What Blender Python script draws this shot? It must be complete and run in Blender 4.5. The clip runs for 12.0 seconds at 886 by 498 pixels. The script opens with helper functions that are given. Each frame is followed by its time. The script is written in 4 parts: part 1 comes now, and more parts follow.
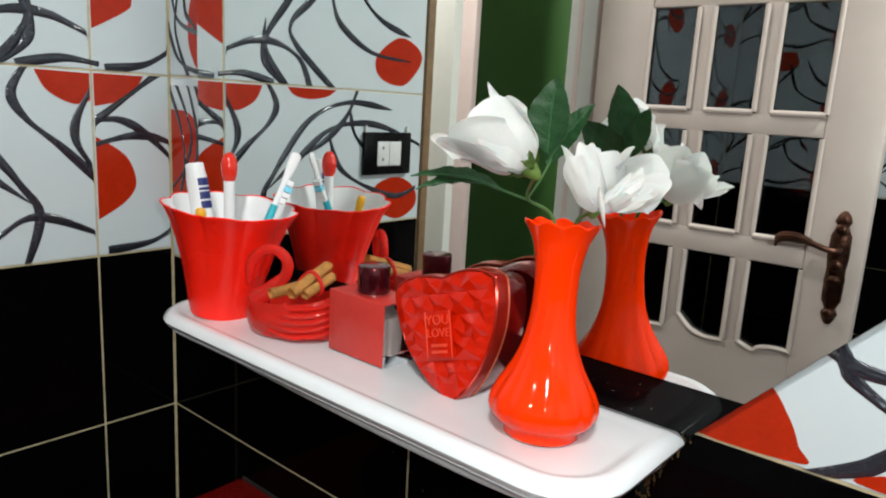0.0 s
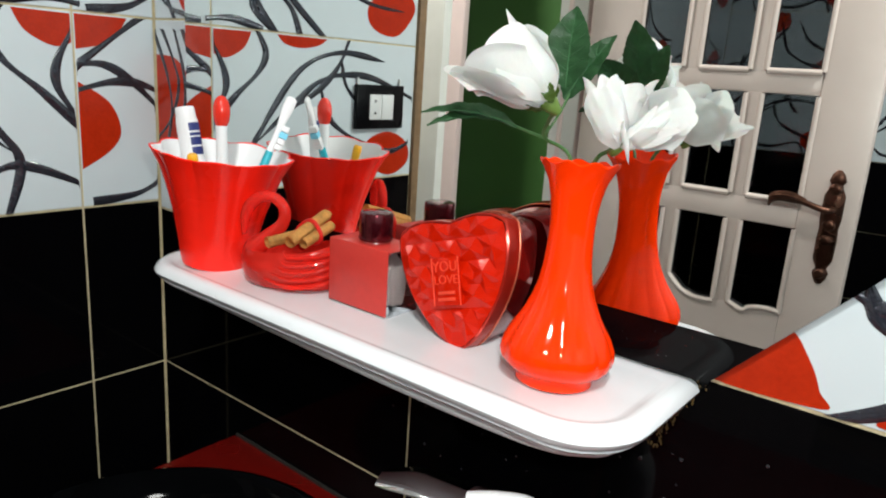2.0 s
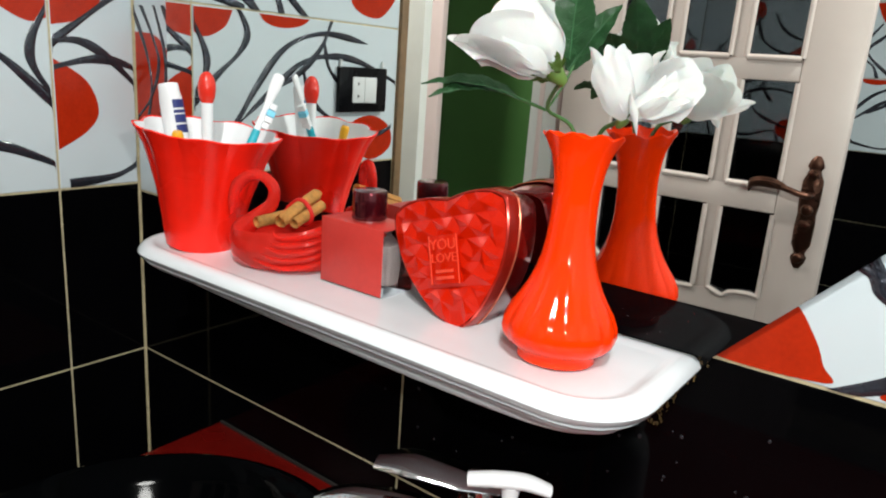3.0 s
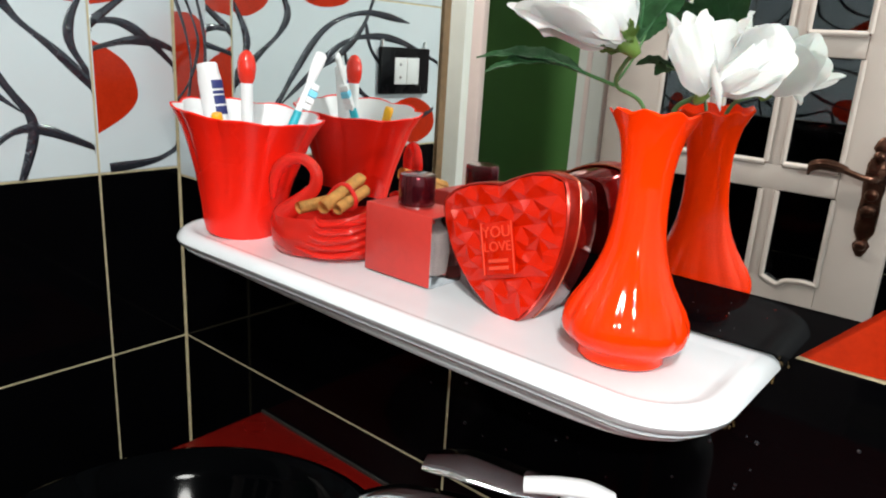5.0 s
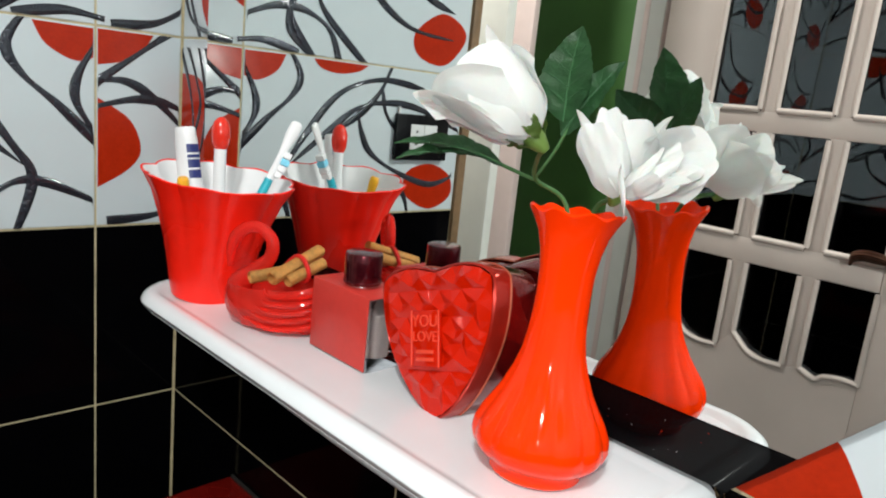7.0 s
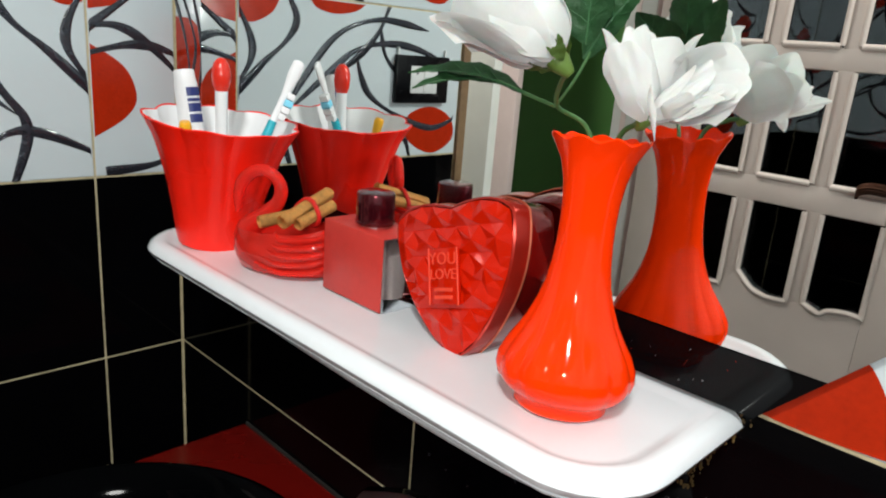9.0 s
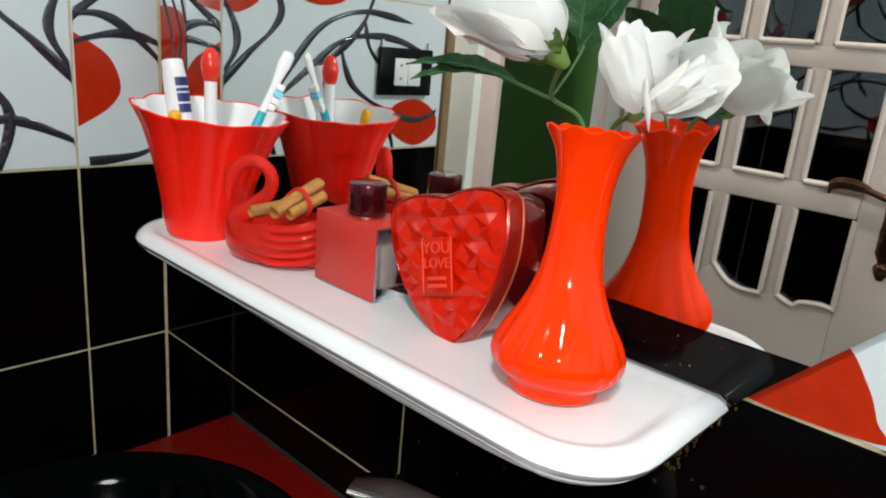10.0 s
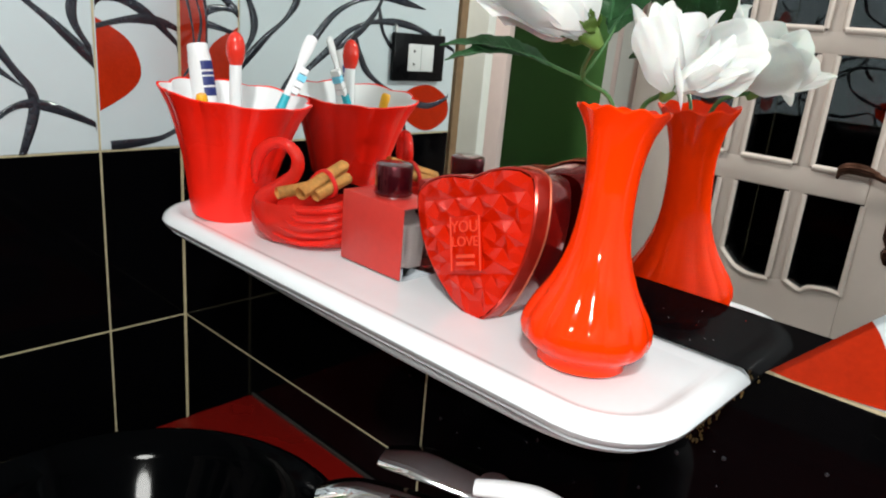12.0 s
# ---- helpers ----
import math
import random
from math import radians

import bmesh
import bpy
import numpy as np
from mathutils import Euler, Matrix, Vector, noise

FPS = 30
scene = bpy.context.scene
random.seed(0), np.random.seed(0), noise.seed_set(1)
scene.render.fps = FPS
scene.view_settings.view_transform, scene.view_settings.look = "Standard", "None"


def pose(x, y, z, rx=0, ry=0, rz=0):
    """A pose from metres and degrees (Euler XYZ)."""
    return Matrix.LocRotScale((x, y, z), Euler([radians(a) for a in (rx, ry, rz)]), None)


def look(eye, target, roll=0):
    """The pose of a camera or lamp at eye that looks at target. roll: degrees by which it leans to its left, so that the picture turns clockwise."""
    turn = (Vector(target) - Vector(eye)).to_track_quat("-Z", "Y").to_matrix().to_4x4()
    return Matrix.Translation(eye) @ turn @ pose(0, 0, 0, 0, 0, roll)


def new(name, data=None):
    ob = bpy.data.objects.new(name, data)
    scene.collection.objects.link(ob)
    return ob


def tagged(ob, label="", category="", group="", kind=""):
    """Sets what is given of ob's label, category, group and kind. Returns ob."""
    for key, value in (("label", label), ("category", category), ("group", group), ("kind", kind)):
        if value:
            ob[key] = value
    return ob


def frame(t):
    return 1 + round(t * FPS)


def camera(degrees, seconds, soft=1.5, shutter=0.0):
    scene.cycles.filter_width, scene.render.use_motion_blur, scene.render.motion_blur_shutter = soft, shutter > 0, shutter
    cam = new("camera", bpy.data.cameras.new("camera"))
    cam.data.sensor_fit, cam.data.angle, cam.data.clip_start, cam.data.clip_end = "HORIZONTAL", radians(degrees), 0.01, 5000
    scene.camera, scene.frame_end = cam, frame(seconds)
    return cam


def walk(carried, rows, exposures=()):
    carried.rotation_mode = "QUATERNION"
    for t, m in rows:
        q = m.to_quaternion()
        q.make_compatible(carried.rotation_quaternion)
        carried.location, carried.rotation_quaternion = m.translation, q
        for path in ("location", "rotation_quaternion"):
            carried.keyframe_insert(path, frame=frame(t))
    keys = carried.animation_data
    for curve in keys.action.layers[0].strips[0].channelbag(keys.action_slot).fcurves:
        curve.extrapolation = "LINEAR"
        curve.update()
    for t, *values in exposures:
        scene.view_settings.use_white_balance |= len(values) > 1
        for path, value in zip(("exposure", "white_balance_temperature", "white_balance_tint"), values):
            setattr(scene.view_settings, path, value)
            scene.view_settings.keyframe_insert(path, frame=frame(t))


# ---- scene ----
from mathutils.geometry import delaunay_2d_cdt

cam = camera(64.5, 12.0, soft=2.0)
PATH = [
    (0, (0.9703, -0.5286, 1.3301), (0.3413, 0.2229, 1.1310), 3.31),
    (0.5, (0.9588, -0.5276, 1.3200), (0.3378, 0.2258, 1.1038), 3.78),
    (1, (0.9537, -0.5242, 1.3142), (0.3364, 0.2260, 1.0770), 3.39),
    (1.5, (0.9492, -0.5247, 1.3084), (0.3445, 0.2350, 1.0693), 3.75),
    (2, (0.9424, -0.5269, 1.3049), (0.3416, 0.2347, 1.0618), 3.83),
    (2.5, (0.9349, -0.5242, 1.2960), (0.3523, 0.2493, 1.0464), 4.04),
    (2.7, (0.9301, -0.5270, 1.2928), (0.3557, 0.2520, 1.0416), 4.24),
    (4.3, (0.8858, -0.5385, 1.2765), (0.3276, 0.2428, 0.9974), 3.59),
    (4.5, (0.8825, -0.5349, 1.2728), (0.3189, 0.2391, 0.9843), 3.31),
    (5, (0.8897, -0.5096, 1.2816), (0.2846, 0.2369, 1.0046), 3.61),
    (5.5, (0.9137, -0.4729, 1.2968), (0.2896, 0.2731, 1.0644), 4.57),
    (6, (0.9244, -0.4429, 1.3071), (0.2724, 0.2828, 1.0874), 4.92),
    (6.5, (0.9370, -0.4235, 1.3091), (0.2628, 0.2862, 1.1048), 5.68),
    (7, (0.9416, -0.4211, 1.3057), (0.2534, 0.2742, 1.0986), 6.06),
    (8.8, (0.9265, -0.4206, 1.2956), (0.2670, 0.2807, 1.0250), 4.63),
    (9, (0.9261, -0.4247, 1.2922), (0.2579, 0.2665, 1.0169), 4.63),
    (9.5, (0.9207, -0.4352, 1.2900), (0.2635, 0.2628, 1.0059), 5.13),
    (10, (0.9236, -0.4399, 1.2906), (0.2817, 0.2735, 1.0093), 5.27),
    (10.5, (0.9269, -0.4477, 1.2893), (0.2911, 0.2702, 1.0056), 5.39),
    (11, (0.9249, -0.4521, 1.2867), (0.2933, 0.2634, 0.9880), 5.58),
    (11.5, (0.9200, -0.4590, 1.2838), (0.2867, 0.2531, 0.9810), 5.66),
    (12, (0.9194, -0.4638, 1.2851), (0.2802, 0.2458, 0.9887), 5.26),
]
EXPOSURES = [(0.0, -0.28), (1.0, -0.12), (2.5, -0.06), (4.5, 0.11), (5.5, 0.07), (6.0, -0.08), (7.0, -0.15), (9.5, -0.2), (10.5, -0.2), (11.0, -0.08), (12.0, -0.02)]
walk(cam, [(t, look(eye, target, roll)) for t, eye, target, roll in PATH], EXPOSURES)

# ---- light ----
world = bpy.data.worlds.new("room_world")
scene.world = world
world.use_nodes = True
world.node_tree.nodes["Background"].inputs[0].default_value = (0.9, 0.95, 1.0, 1)
world.node_tree.nodes["Background"].inputs[1].default_value = 0.05


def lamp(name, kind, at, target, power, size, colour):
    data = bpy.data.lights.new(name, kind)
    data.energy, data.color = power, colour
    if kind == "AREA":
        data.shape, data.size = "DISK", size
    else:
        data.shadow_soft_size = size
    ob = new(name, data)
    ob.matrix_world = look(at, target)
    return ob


# the phone's own light beside the lens, a ceiling lamp behind the viewer, and an unseen fill added to brighten the hall
# beyond the doorway
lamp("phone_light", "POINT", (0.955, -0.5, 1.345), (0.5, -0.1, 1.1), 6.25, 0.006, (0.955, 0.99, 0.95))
lamp("ceiling_lamp", "AREA", (1.3, -1.08, 2.38), (0.85, -0.7, 0.0), 31, 0.22, (0.97, 0.98, 0.94))
lamp("hall_fill", "AREA", (-0.5, -0.5, 2.3), (-0.35, -1.1, 1.0), 16, 0.2, (1.0, 0.95, 0.9))

# ---- materials ----


def material(name, colour, rough=0.4, metal=0.0, vary=0.12, scale=60.0, bump=0.0, bump_scale=300.0, coat=0.0, trans=0.0, ior=1.5, sub=0.0, spec=0.5):
    """A node material whose colour and gloss wander at two scales."""
    m = bpy.data.materials.new(name)
    m.use_nodes = True
    nt = m.node_tree
    b = nt.nodes["Principled BSDF"]
    b.inputs["Roughness"].default_value = rough
    b.inputs["Metallic"].default_value = metal
    b.inputs["IOR"].default_value = ior
    b.inputs["Specular IOR Level"].default_value = spec
    b.inputs["Coat Weight"].default_value = coat
    b.inputs["Coat Roughness"].default_value = 0.03
    b.inputs["Transmission Weight"].default_value = trans
    if sub:
        b.inputs["Subsurface Weight"].default_value = sub
        b.inputs["Subsurface Radius"].default_value = (0.01, 0.004, 0.003)
    tc = nt.nodes.new("ShaderNodeTexCoord")
    big = nt.nodes.new("ShaderNodeTexNoise")
    big.inputs["Scale"].default_value = scale * 0.2
    big.inputs["Detail"].default_value = 3
    fine = nt.nodes.new("ShaderNodeTexNoise")
    fine.inputs["Scale"].default_value = scale
    fine.inputs["Detail"].default_value = 6
    both = nt.nodes.new("ShaderNodeMath")
    both.operation = "ADD"
    ramp = nt.nodes.new("ShaderNodeMapRange")
    ramp.inputs[1].default_value, ramp.inputs[2].default_value = 0.6, 1.4
    ramp.inputs[3].default_value, ramp.inputs[4].default_value = 1 - vary, 1 + vary
    mul = nt.nodes.new("ShaderNodeVectorMath")
    mul.operation = "SCALE"
    mul.inputs[0].default_value = colour[:3]
    for n in (big, fine):
        nt.links.new(tc.outputs["Object"], n.inputs["Vector"])
    nt.links.new(big.outputs[0], both.inputs[0])
    nt.links.new(fine.outputs[0], both.inputs[1])
    nt.links.new(both.outputs[0], ramp.inputs[0])
    nt.links.new(ramp.outputs[0], mul.inputs["Scale"])
    nt.links.new(mul.outputs[0], b.inputs["Base Color"])
    rr = nt.nodes.new("ShaderNodeMapRange")
    rr.inputs[1].default_value, rr.inputs[2].default_value = 0.3, 0.7
    rr.inputs[3].default_value, rr.inputs[4].default_value = rough * 0.8, min(1, rough * 1.25)
    nt.links.new(big.outputs[0], rr.inputs[0])
    nt.links.new(rr.outputs[0], b.inputs["Roughness"])
    if bump:
        tex = nt.nodes.new("ShaderNodeTexNoise")
        tex.inputs["Scale"].default_value = bump_scale
        tex.inputs["Detail"].default_value = 4
        bp = nt.nodes.new("ShaderNodeBump")
        bp.inputs["Strength"].default_value = bump
        bp.inputs["Distance"].default_value = 0.002
        nt.links.new(tc.outputs["Object"], tex.inputs["Vector"])
        nt.links.new(tex.outputs[0], bp.inputs["Height"])
        nt.links.new(bp.outputs[0], b.inputs["Normal"])
    return m


M_BLACK = material("black_glaze", (0.0012, 0.0012, 0.0016), 0.06, vary=0.4, scale=20, bump=0.03, bump_scale=25, spec=0.09)
M_STRIP = material("black_strip_glass", (0.0015, 0.0015, 0.002), 0.06, vary=0.4, scale=20, spec=0.17)
M_WHITE = material("white_glaze", (0.59, 0.66, 0.695), 0.09, vary=0.03, scale=15, bump=0.03, bump_scale=20)
M_REDGLAZE = material("red_glaze", (0.42, 0.022, 0.004), 0.18, vary=0.15, scale=250, spec=0.25)
M_LINE = material("pewter_relief", (0.03, 0.033, 0.045), 0.13, metal=0.35, vary=0.3, scale=120, bump=0.8, bump_scale=150, coat=0.8)
M_GROUT = material("cream_grout", (0.5, 0.43, 0.27), 0.85, vary=0.3, scale=90, bump=0.4)
M_MIRROR = material("mirror_silver", (0.84, 0.87, 0.85), 0.0, metal=1.0, vary=0.0)
M_CERAMIC = material("white_ceramic", (0.74, 0.775, 0.81), 0.16, vary=0.035, scale=25, coat=0.3, bump=0.03, bump_scale=40)
M_CUP = material("red_pearl_plastic", (0.95, 0.015, 0.005), 0.28, vary=0.08, scale=40, spec=0.4)
M_CUPIN = material("white_plastic", (0.8, 0.8, 0.82), 0.35, vary=0.04)
M_VASE = material("orange_red_ceramic", (0.93, 0.036, 0.001), 0.07, vary=0.06, scale=30, spec=0.22)
M_REDGLASS = material("red_glass", (0.98, 0.04, 0.026), 0.05, vary=0.06, scale=40, trans=0.6, ior=1.4, bump=0.12, bump_scale=60)
M_HEART = material("red_foil_lid", (0.56, 0.011, 0.001), 0.1, metal=0.1, vary=0.12, scale=60, spec=0.32)
M_TIN = material("dark_red_tin", (0.27, 0.007, 0.007), 0.12, metal=0.55, vary=0.15, coat=0.5)
M_TINRIM = material("red_tin_rim", (0.42, 0.02, 0.01), 0.18, metal=0.5, vary=0.1)
M_COPPER = material("copper_bead", (0.6, 0.16, 0.09), 0.22, metal=0.6, vary=0.15)
# the lid's red made lighter, so the lettering carries its highlights as colour
M_EMBOSS = material("embossed_highlight", (0.75, 0.055, 0.025), 0.16, vary=0.1, spec=0.6)
M_LABEL = material("coral_red_lacquer", (0.52, 0.034, 0.026), 0.4, vary=0.08, scale=150, bump=0.05)
M_GLASS = material("clear_glass", (0.97, 0.95, 0.95), 0.015, vary=0.01, trans=1.0, ior=1.25)
# paler than clear glass, standing in for light scattered inside the bottle
M_FLASK = material("flask_scatter", (0.46, 0.4, 0.39), 0.08, vary=0.2, scale=45, trans=0.6, ior=1.3)
M_CAP = material("maroon_metallic_cap", (0.09, 0.006, 0.012), 0.22, metal=0.7, vary=0.1, scale=80, coat=0.5)
M_PETAL = material("white_satin_petal", (0.93, 0.94, 0.93), 0.5, vary=0.03, scale=80, bump=0.15, bump_scale=220, sub=0.3)
M_LEAF = material("green_fabric_leaf", (0.03, 0.105, 0.036), 0.42, vary=0.35, scale=130, bump=0.25, bump_scale=500)
M_STEM = material("green_plastic_stem", (0.05, 0.14, 0.04), 0.45, vary=0.2, scale=100)
M_VEIN = material("leaf_vein", (0.03, 0.105, 0.038), 0.45, vary=0.2, scale=100)
M_CALYX = material("calyx_green", (0.1, 0.17, 0.03), 0.5, vary=0.25, scale=120)
M_CINN = material("cinnamon_bark", (0.7, 0.36, 0.1), 0.65, vary=0.3, scale=220, bump=0.4, bump_scale=400)
M_RIBBON = material("red_ribbon", (0.6, 0.015, 0.012), 0.35, vary=0.1)
M_DOOR = material("pinkish_white_paint", (0.62, 0.53, 0.49), 0.35, vary=0.06, scale=12, bump=0.08, bump_scale=60)
M_PANE = material("smoked_pane", (0.2, 0.21, 0.22), 0.05, vary=0.02, trans=1.0, ior=1.2)
M_BRONZE = material("antique_bronze", (0.1, 0.045, 0.03), 0.28, metal=0.9, vary=0.5, scale=60, bump=0.3, bump_scale=150)
M_WOOD = material("brown_wood_trim", (0.2, 0.12, 0.06), 0.55, vary=0.3, scale=70, bump=0.2)
M_PALE = material("pale_frame_paint", (0.8, 0.81, 0.77), 0.5, vary=0.06, scale=20)
M_PINK = material("pink_frame_paint", (0.72, 0.58, 0.56), 0.5, vary=0.06, scale=20)
M_GREEN = material("green_wall_paint", (0.06, 0.17, 0.04), 0.55, vary=0.08, scale=10, bump=0.05)
M_PLASTER = material("ceiling_plaster", (0.7, 0.7, 0.68), 0.8, vary=0.04, scale=8, bump=0.1)
M_FLOOR = material("grey_floor_tile", (0.25, 0.24, 0.23), 0.3, vary=0.15, scale=10)
M_SOCKET = material("black_socket_plastic", (0.005, 0.005, 0.006), 0.25, vary=0.2, spec=0.15)
M_MODULE = material("white_socket_module", (0.7, 0.72, 0.72), 0.35, vary=0.03)
M_DARK = material("dark_hole", (0.01, 0.01, 0.01), 0.5, vary=0.1)
M_COUNTER = material("red_counter_glass", (0.175, 0.005, 0.003), 0.25, vary=0.1, scale=30)
M_BASIN = material("black_basin_glaze", (0.0004, 0.0005, 0.0007), 0.06, vary=0.3, scale=60, spec=0.03)
M_CHROME = material("chrome", (0.75, 0.76, 0.77), 0.08, metal=1.0, vary=0.08, scale=50)
M_NAVY = material("navy_print", (0.02, 0.03, 0.16), 0.4, vary=0.1)
M_TEAL = material("teal_plastic", (0.02, 0.4, 0.5), 0.35, vary=0.08)
M_BRISTLE = material("blue_bristles", (0.2, 0.6, 0.8), 0.6, vary=0.2, scale=600)
M_YELLOW = material("yellow_plastic", (0.85, 0.4, 0.01), 0.35, vary=0.08)
M_REDCAP = material("red_plastic_cap", (0.75, 0.03, 0.015), 0.2, vary=0.06, coat=0.4)
M_STAIN = material("rusty_silicone", (0.07, 0.042, 0.009), 0.5, vary=0.8, scale=220, bump=0.6, bump_scale=300)
M_GLINT = material("glint_dome", (0.02, 0.02, 0.024), 0.04, vary=0.1, spec=0.6)
M_FRAMEGAP = material("old_silicone", (0.02, 0.018, 0.016), 0.6, vary=0.3, scale=80)

# ---- building helpers ----


def finish(bm, name, mat, smooth=True):
    me = bpy.data.meshes.new(name)
    bmesh.ops.recalc_face_normals(bm, faces=bm.faces)
    bm.to_mesh(me)
    bm.free()
    me.materials.append(mat)
    if smooth:
        me.polygons.foreach_set("use_smooth", [True] * len(me.polygons))
        me.set_sharp_from_angle(angle=radians(38))
    return me


def part(name, bm, mat, parent=None, label="", smooth=True):
    ob = new(name, finish(bm, name, mat, smooth))
    if parent is not None:
        ob.parent = parent
    if label:
        tagged(ob, label)
    return ob


def thing(name, at, label, category, group=""):
    ob = new(name)
    ob.location = at
    ob.empty_display_size = 0.02
    return tagged(ob, label, category, group)


def box(x0, x1, y0, y1, z0, z1, bevel=0.0, bm=None):
    own = bmesh.new()
    bmesh.ops.create_cube(own, size=1)
    for v in own.verts:
        v.co = Vector(((x0 + x1) / 2 + v.co.x * (x1 - x0), (y0 + y1) / 2 + v.co.y * (y1 - y0), (z0 + z1) / 2 + v.co.z * (z1 - z0)))
    if bevel:
        bmesh.ops.bevel(own, geom=own.edges[:], offset=bevel, segments=2, affect="EDGES", profile=0.5)
    if bm is None:
        return own
    me = bpy.data.meshes.new("tmp")
    own.to_mesh(me)
    own.free()
    bm.from_mesh(me)
    bpy.data.meshes.remove(me)
    return bm


def loft(rings, closed=True, cap_start=False, cap_end=False, bm=None):
    """Skin rings of equal counts of points."""
    bm = bm or bmesh.new()
    rows = [[bm.verts.new(p) for p in ring] for ring in rings]
    n = len(rows[0])
    for a, b in zip(rows, rows[1:]):
        for i in range(n if closed else n - 1):
            j = (i + 1) % n
            bm.faces.new((a[i], a[j], b[j], b[i]))
    if cap_start:
        bm.faces.new(rows[0][::-1])
    if cap_end:
        bm.faces.new(rows[-1])
    return bm


def lathe(profile, seg=64, wave=None, cap_start=True, cap_end=False):
    """profile: (radius, height); wave(angle, k) multiplies radius and lifts: returns (factor, lift)."""
    rings = []
    for k, (r, h) in enumerate(profile):
        ring = []
        for i in range(seg):
            a = 2 * math.pi * i / seg
            f, lift = wave(a, k) if wave else (1, 0)
            ring.append((r * f * math.cos(a), r * f * math.sin(a), h + lift))
        rings.append(ring)
    return loft(rings, True, cap_start, cap_end)


def spline(points, per=8, closed=False):
    """Catmull-Rom curve through points."""
    P = [Vector(p) for p in points]
    n = len(P)
    out = []
    for i in range(n if closed else n - 1):
        if closed:
            a, b, c, d = P[i - 1], P[i], P[(i + 1) % n], P[(i + 2) % n]
        else:
            a, b, c, d = P[max(i - 1, 0)], P[i], P[i + 1], P[min(i + 2, n - 1)]
        if (c - b).length < 1e-7:
            continue
        for k in range(per):
            t = k / per
            out.append(0.5 * (2 * b + (c - a) * t + (2 * a - 5 * b + 4 * c - d) * t * t + (3 * b - a - 3 * c + d) * t ** 3))
    if not closed:
        out.append(P[-1])
    return out


def tube(points, radius, seg=12, per=6, cap=True, flat=1.0):
    """A round rod along a smooth path; radius: a number or one a control point."""
    path = spline(points, per)
    n = len(path)
    rad = [radius] * n if isinstance(radius, (int, float)) else [float(np.interp(i / (n - 1) * (len(radius) - 1), range(len(radius)), radius)) for i in range(n)]
    rings = []
    side = None
    for i, p in enumerate(path):
        d = (path[min(i + 1, n - 1)] - path[max(i - 1, 0)]).normalized()
        if side is None:
            side = d.cross(Vector((0, 0, 1)) if abs(d.z) < 0.9 else Vector((0, 1, 0))).normalized()
        side = (side - d * side.dot(d)).normalized()
        up = side.cross(d)
        rings.append([p + rad[i] * (math.cos(a) * side + flat * math.sin(a) * up) for a in (2 * math.pi * k / seg for k in range(seg))])
    return loft(rings, True, cap, cap)


def leaning(ob, dx, dy, dz, turn=0.0):
    """Tip an object so that its own upright points along (dx, dy, dz)."""
    ob.rotation_mode = "QUATERNION"
    ob.rotation_quaternion = Vector((0, 0, 1)).rotation_difference(Vector((dx, dy, dz))) @ Euler((0, 0, radians(turn))).to_quaternion()
    return ob


def shifted(bm, m):
    bmesh.ops.transform(bm, matrix=m, verts=bm.verts)
    return bm


# ---- tiles ----
ROWS_Z = [0.1 + 0.25 * k for k in range(10)]  # joints of the wall tiles
GAP = 0.0012


def on_left(u, h, d):
    return Vector((d, -u, h))


def on_back(u, h, d):
    return Vector((u, -d, h))


def on_far(u, h, d):
    return Vector((u, -2.36 + d, h))


def on_right(u, h, d):
    return Vector((1.95 - d, -u, h))


def tile(wall, place, u0, u1, h0, h1, mat, name):
    """A glazed tile with eased edges, its face 0 above the wall's plane."""
    e = 0.0012
    u0, u1, h0, h1 = u0 + GAP, u1 - GAP, h0 + GAP, h1 - GAP
    rings = []
    for inset, d in ((0, -0.006), (0, -0.0012), (e * 0.3, -0.0004), (e, 0)):
        rings.append([place(a, b, d) for a, b in ((u0 + inset, h0 + inset), (u1 - inset, h0 + inset), (u1 - inset, h1 - inset), (u0 + inset, h1 - inset))])
    return part(name, loft(rings, True, False, True), mat, wall, smooth=False)


def line_relief(parent, place, row, pts, width=0.0115):
    """A raised glazed line on a tile."""
    ends, free, bound = list(pts), [], []
    for e, nxt in ((0, 1), (-1, -2)):
        (u, h), (u1, h1) = pts[e], pts[nxt]
        loose = 0.013 < h < 0.237 and abs(u - 0.112) > 0.012 and 0.012 < u < 0.54
        free.append(loose)
        if not loose:
            far = math.hypot(u - u1, h - h1) or 1
            ends[e] = (u + (u - u1) / far * 0.014, h + (h - h1) / far * 0.014)
            if 0.013 < h < 0.237:
                bound.append((u, 1 if u1 > u else -1))
    path = spline([(u, row + h, 0) for u, h in ends], 12)
    n = len(path)
    rings = []

    def kept(q):
        u, h = q.x, min(max(q.y, row + 0.0015), row + 0.2485)
        for edge, side in bound:
            u = edge + side * max(0.0, (u - edge) * side)
        return u, h
    for i, p in enumerate(path):
        d = (path[min(i + 1, n - 1)] - path[max(i - 1, 0)]).normalized()
        s = Vector((-d.y, d.x, 0))
        w = width * 0.5 * (0.84 + 0.26 * math.sin(i * 0.23 + pts[0][0] * 90))
        if free[0]:
            w *= min(1, 0.12 + i / 7)
        if free[1]:
            w *= min(1, 0.12 + (n - 1 - i) / 7)
        rings.append([place(*kept(p + s * w * k), lift) for k, lift in ((-1, 0.0003), (-0.75, 0.0012), (-0.35, 0.0018), (0.1, 0.0017), (0.35, 0.0012), (0.65, 0.0014), (1, 0.0003))])
    return part("relief_line", loft(rings, False), M_LINE, parent)


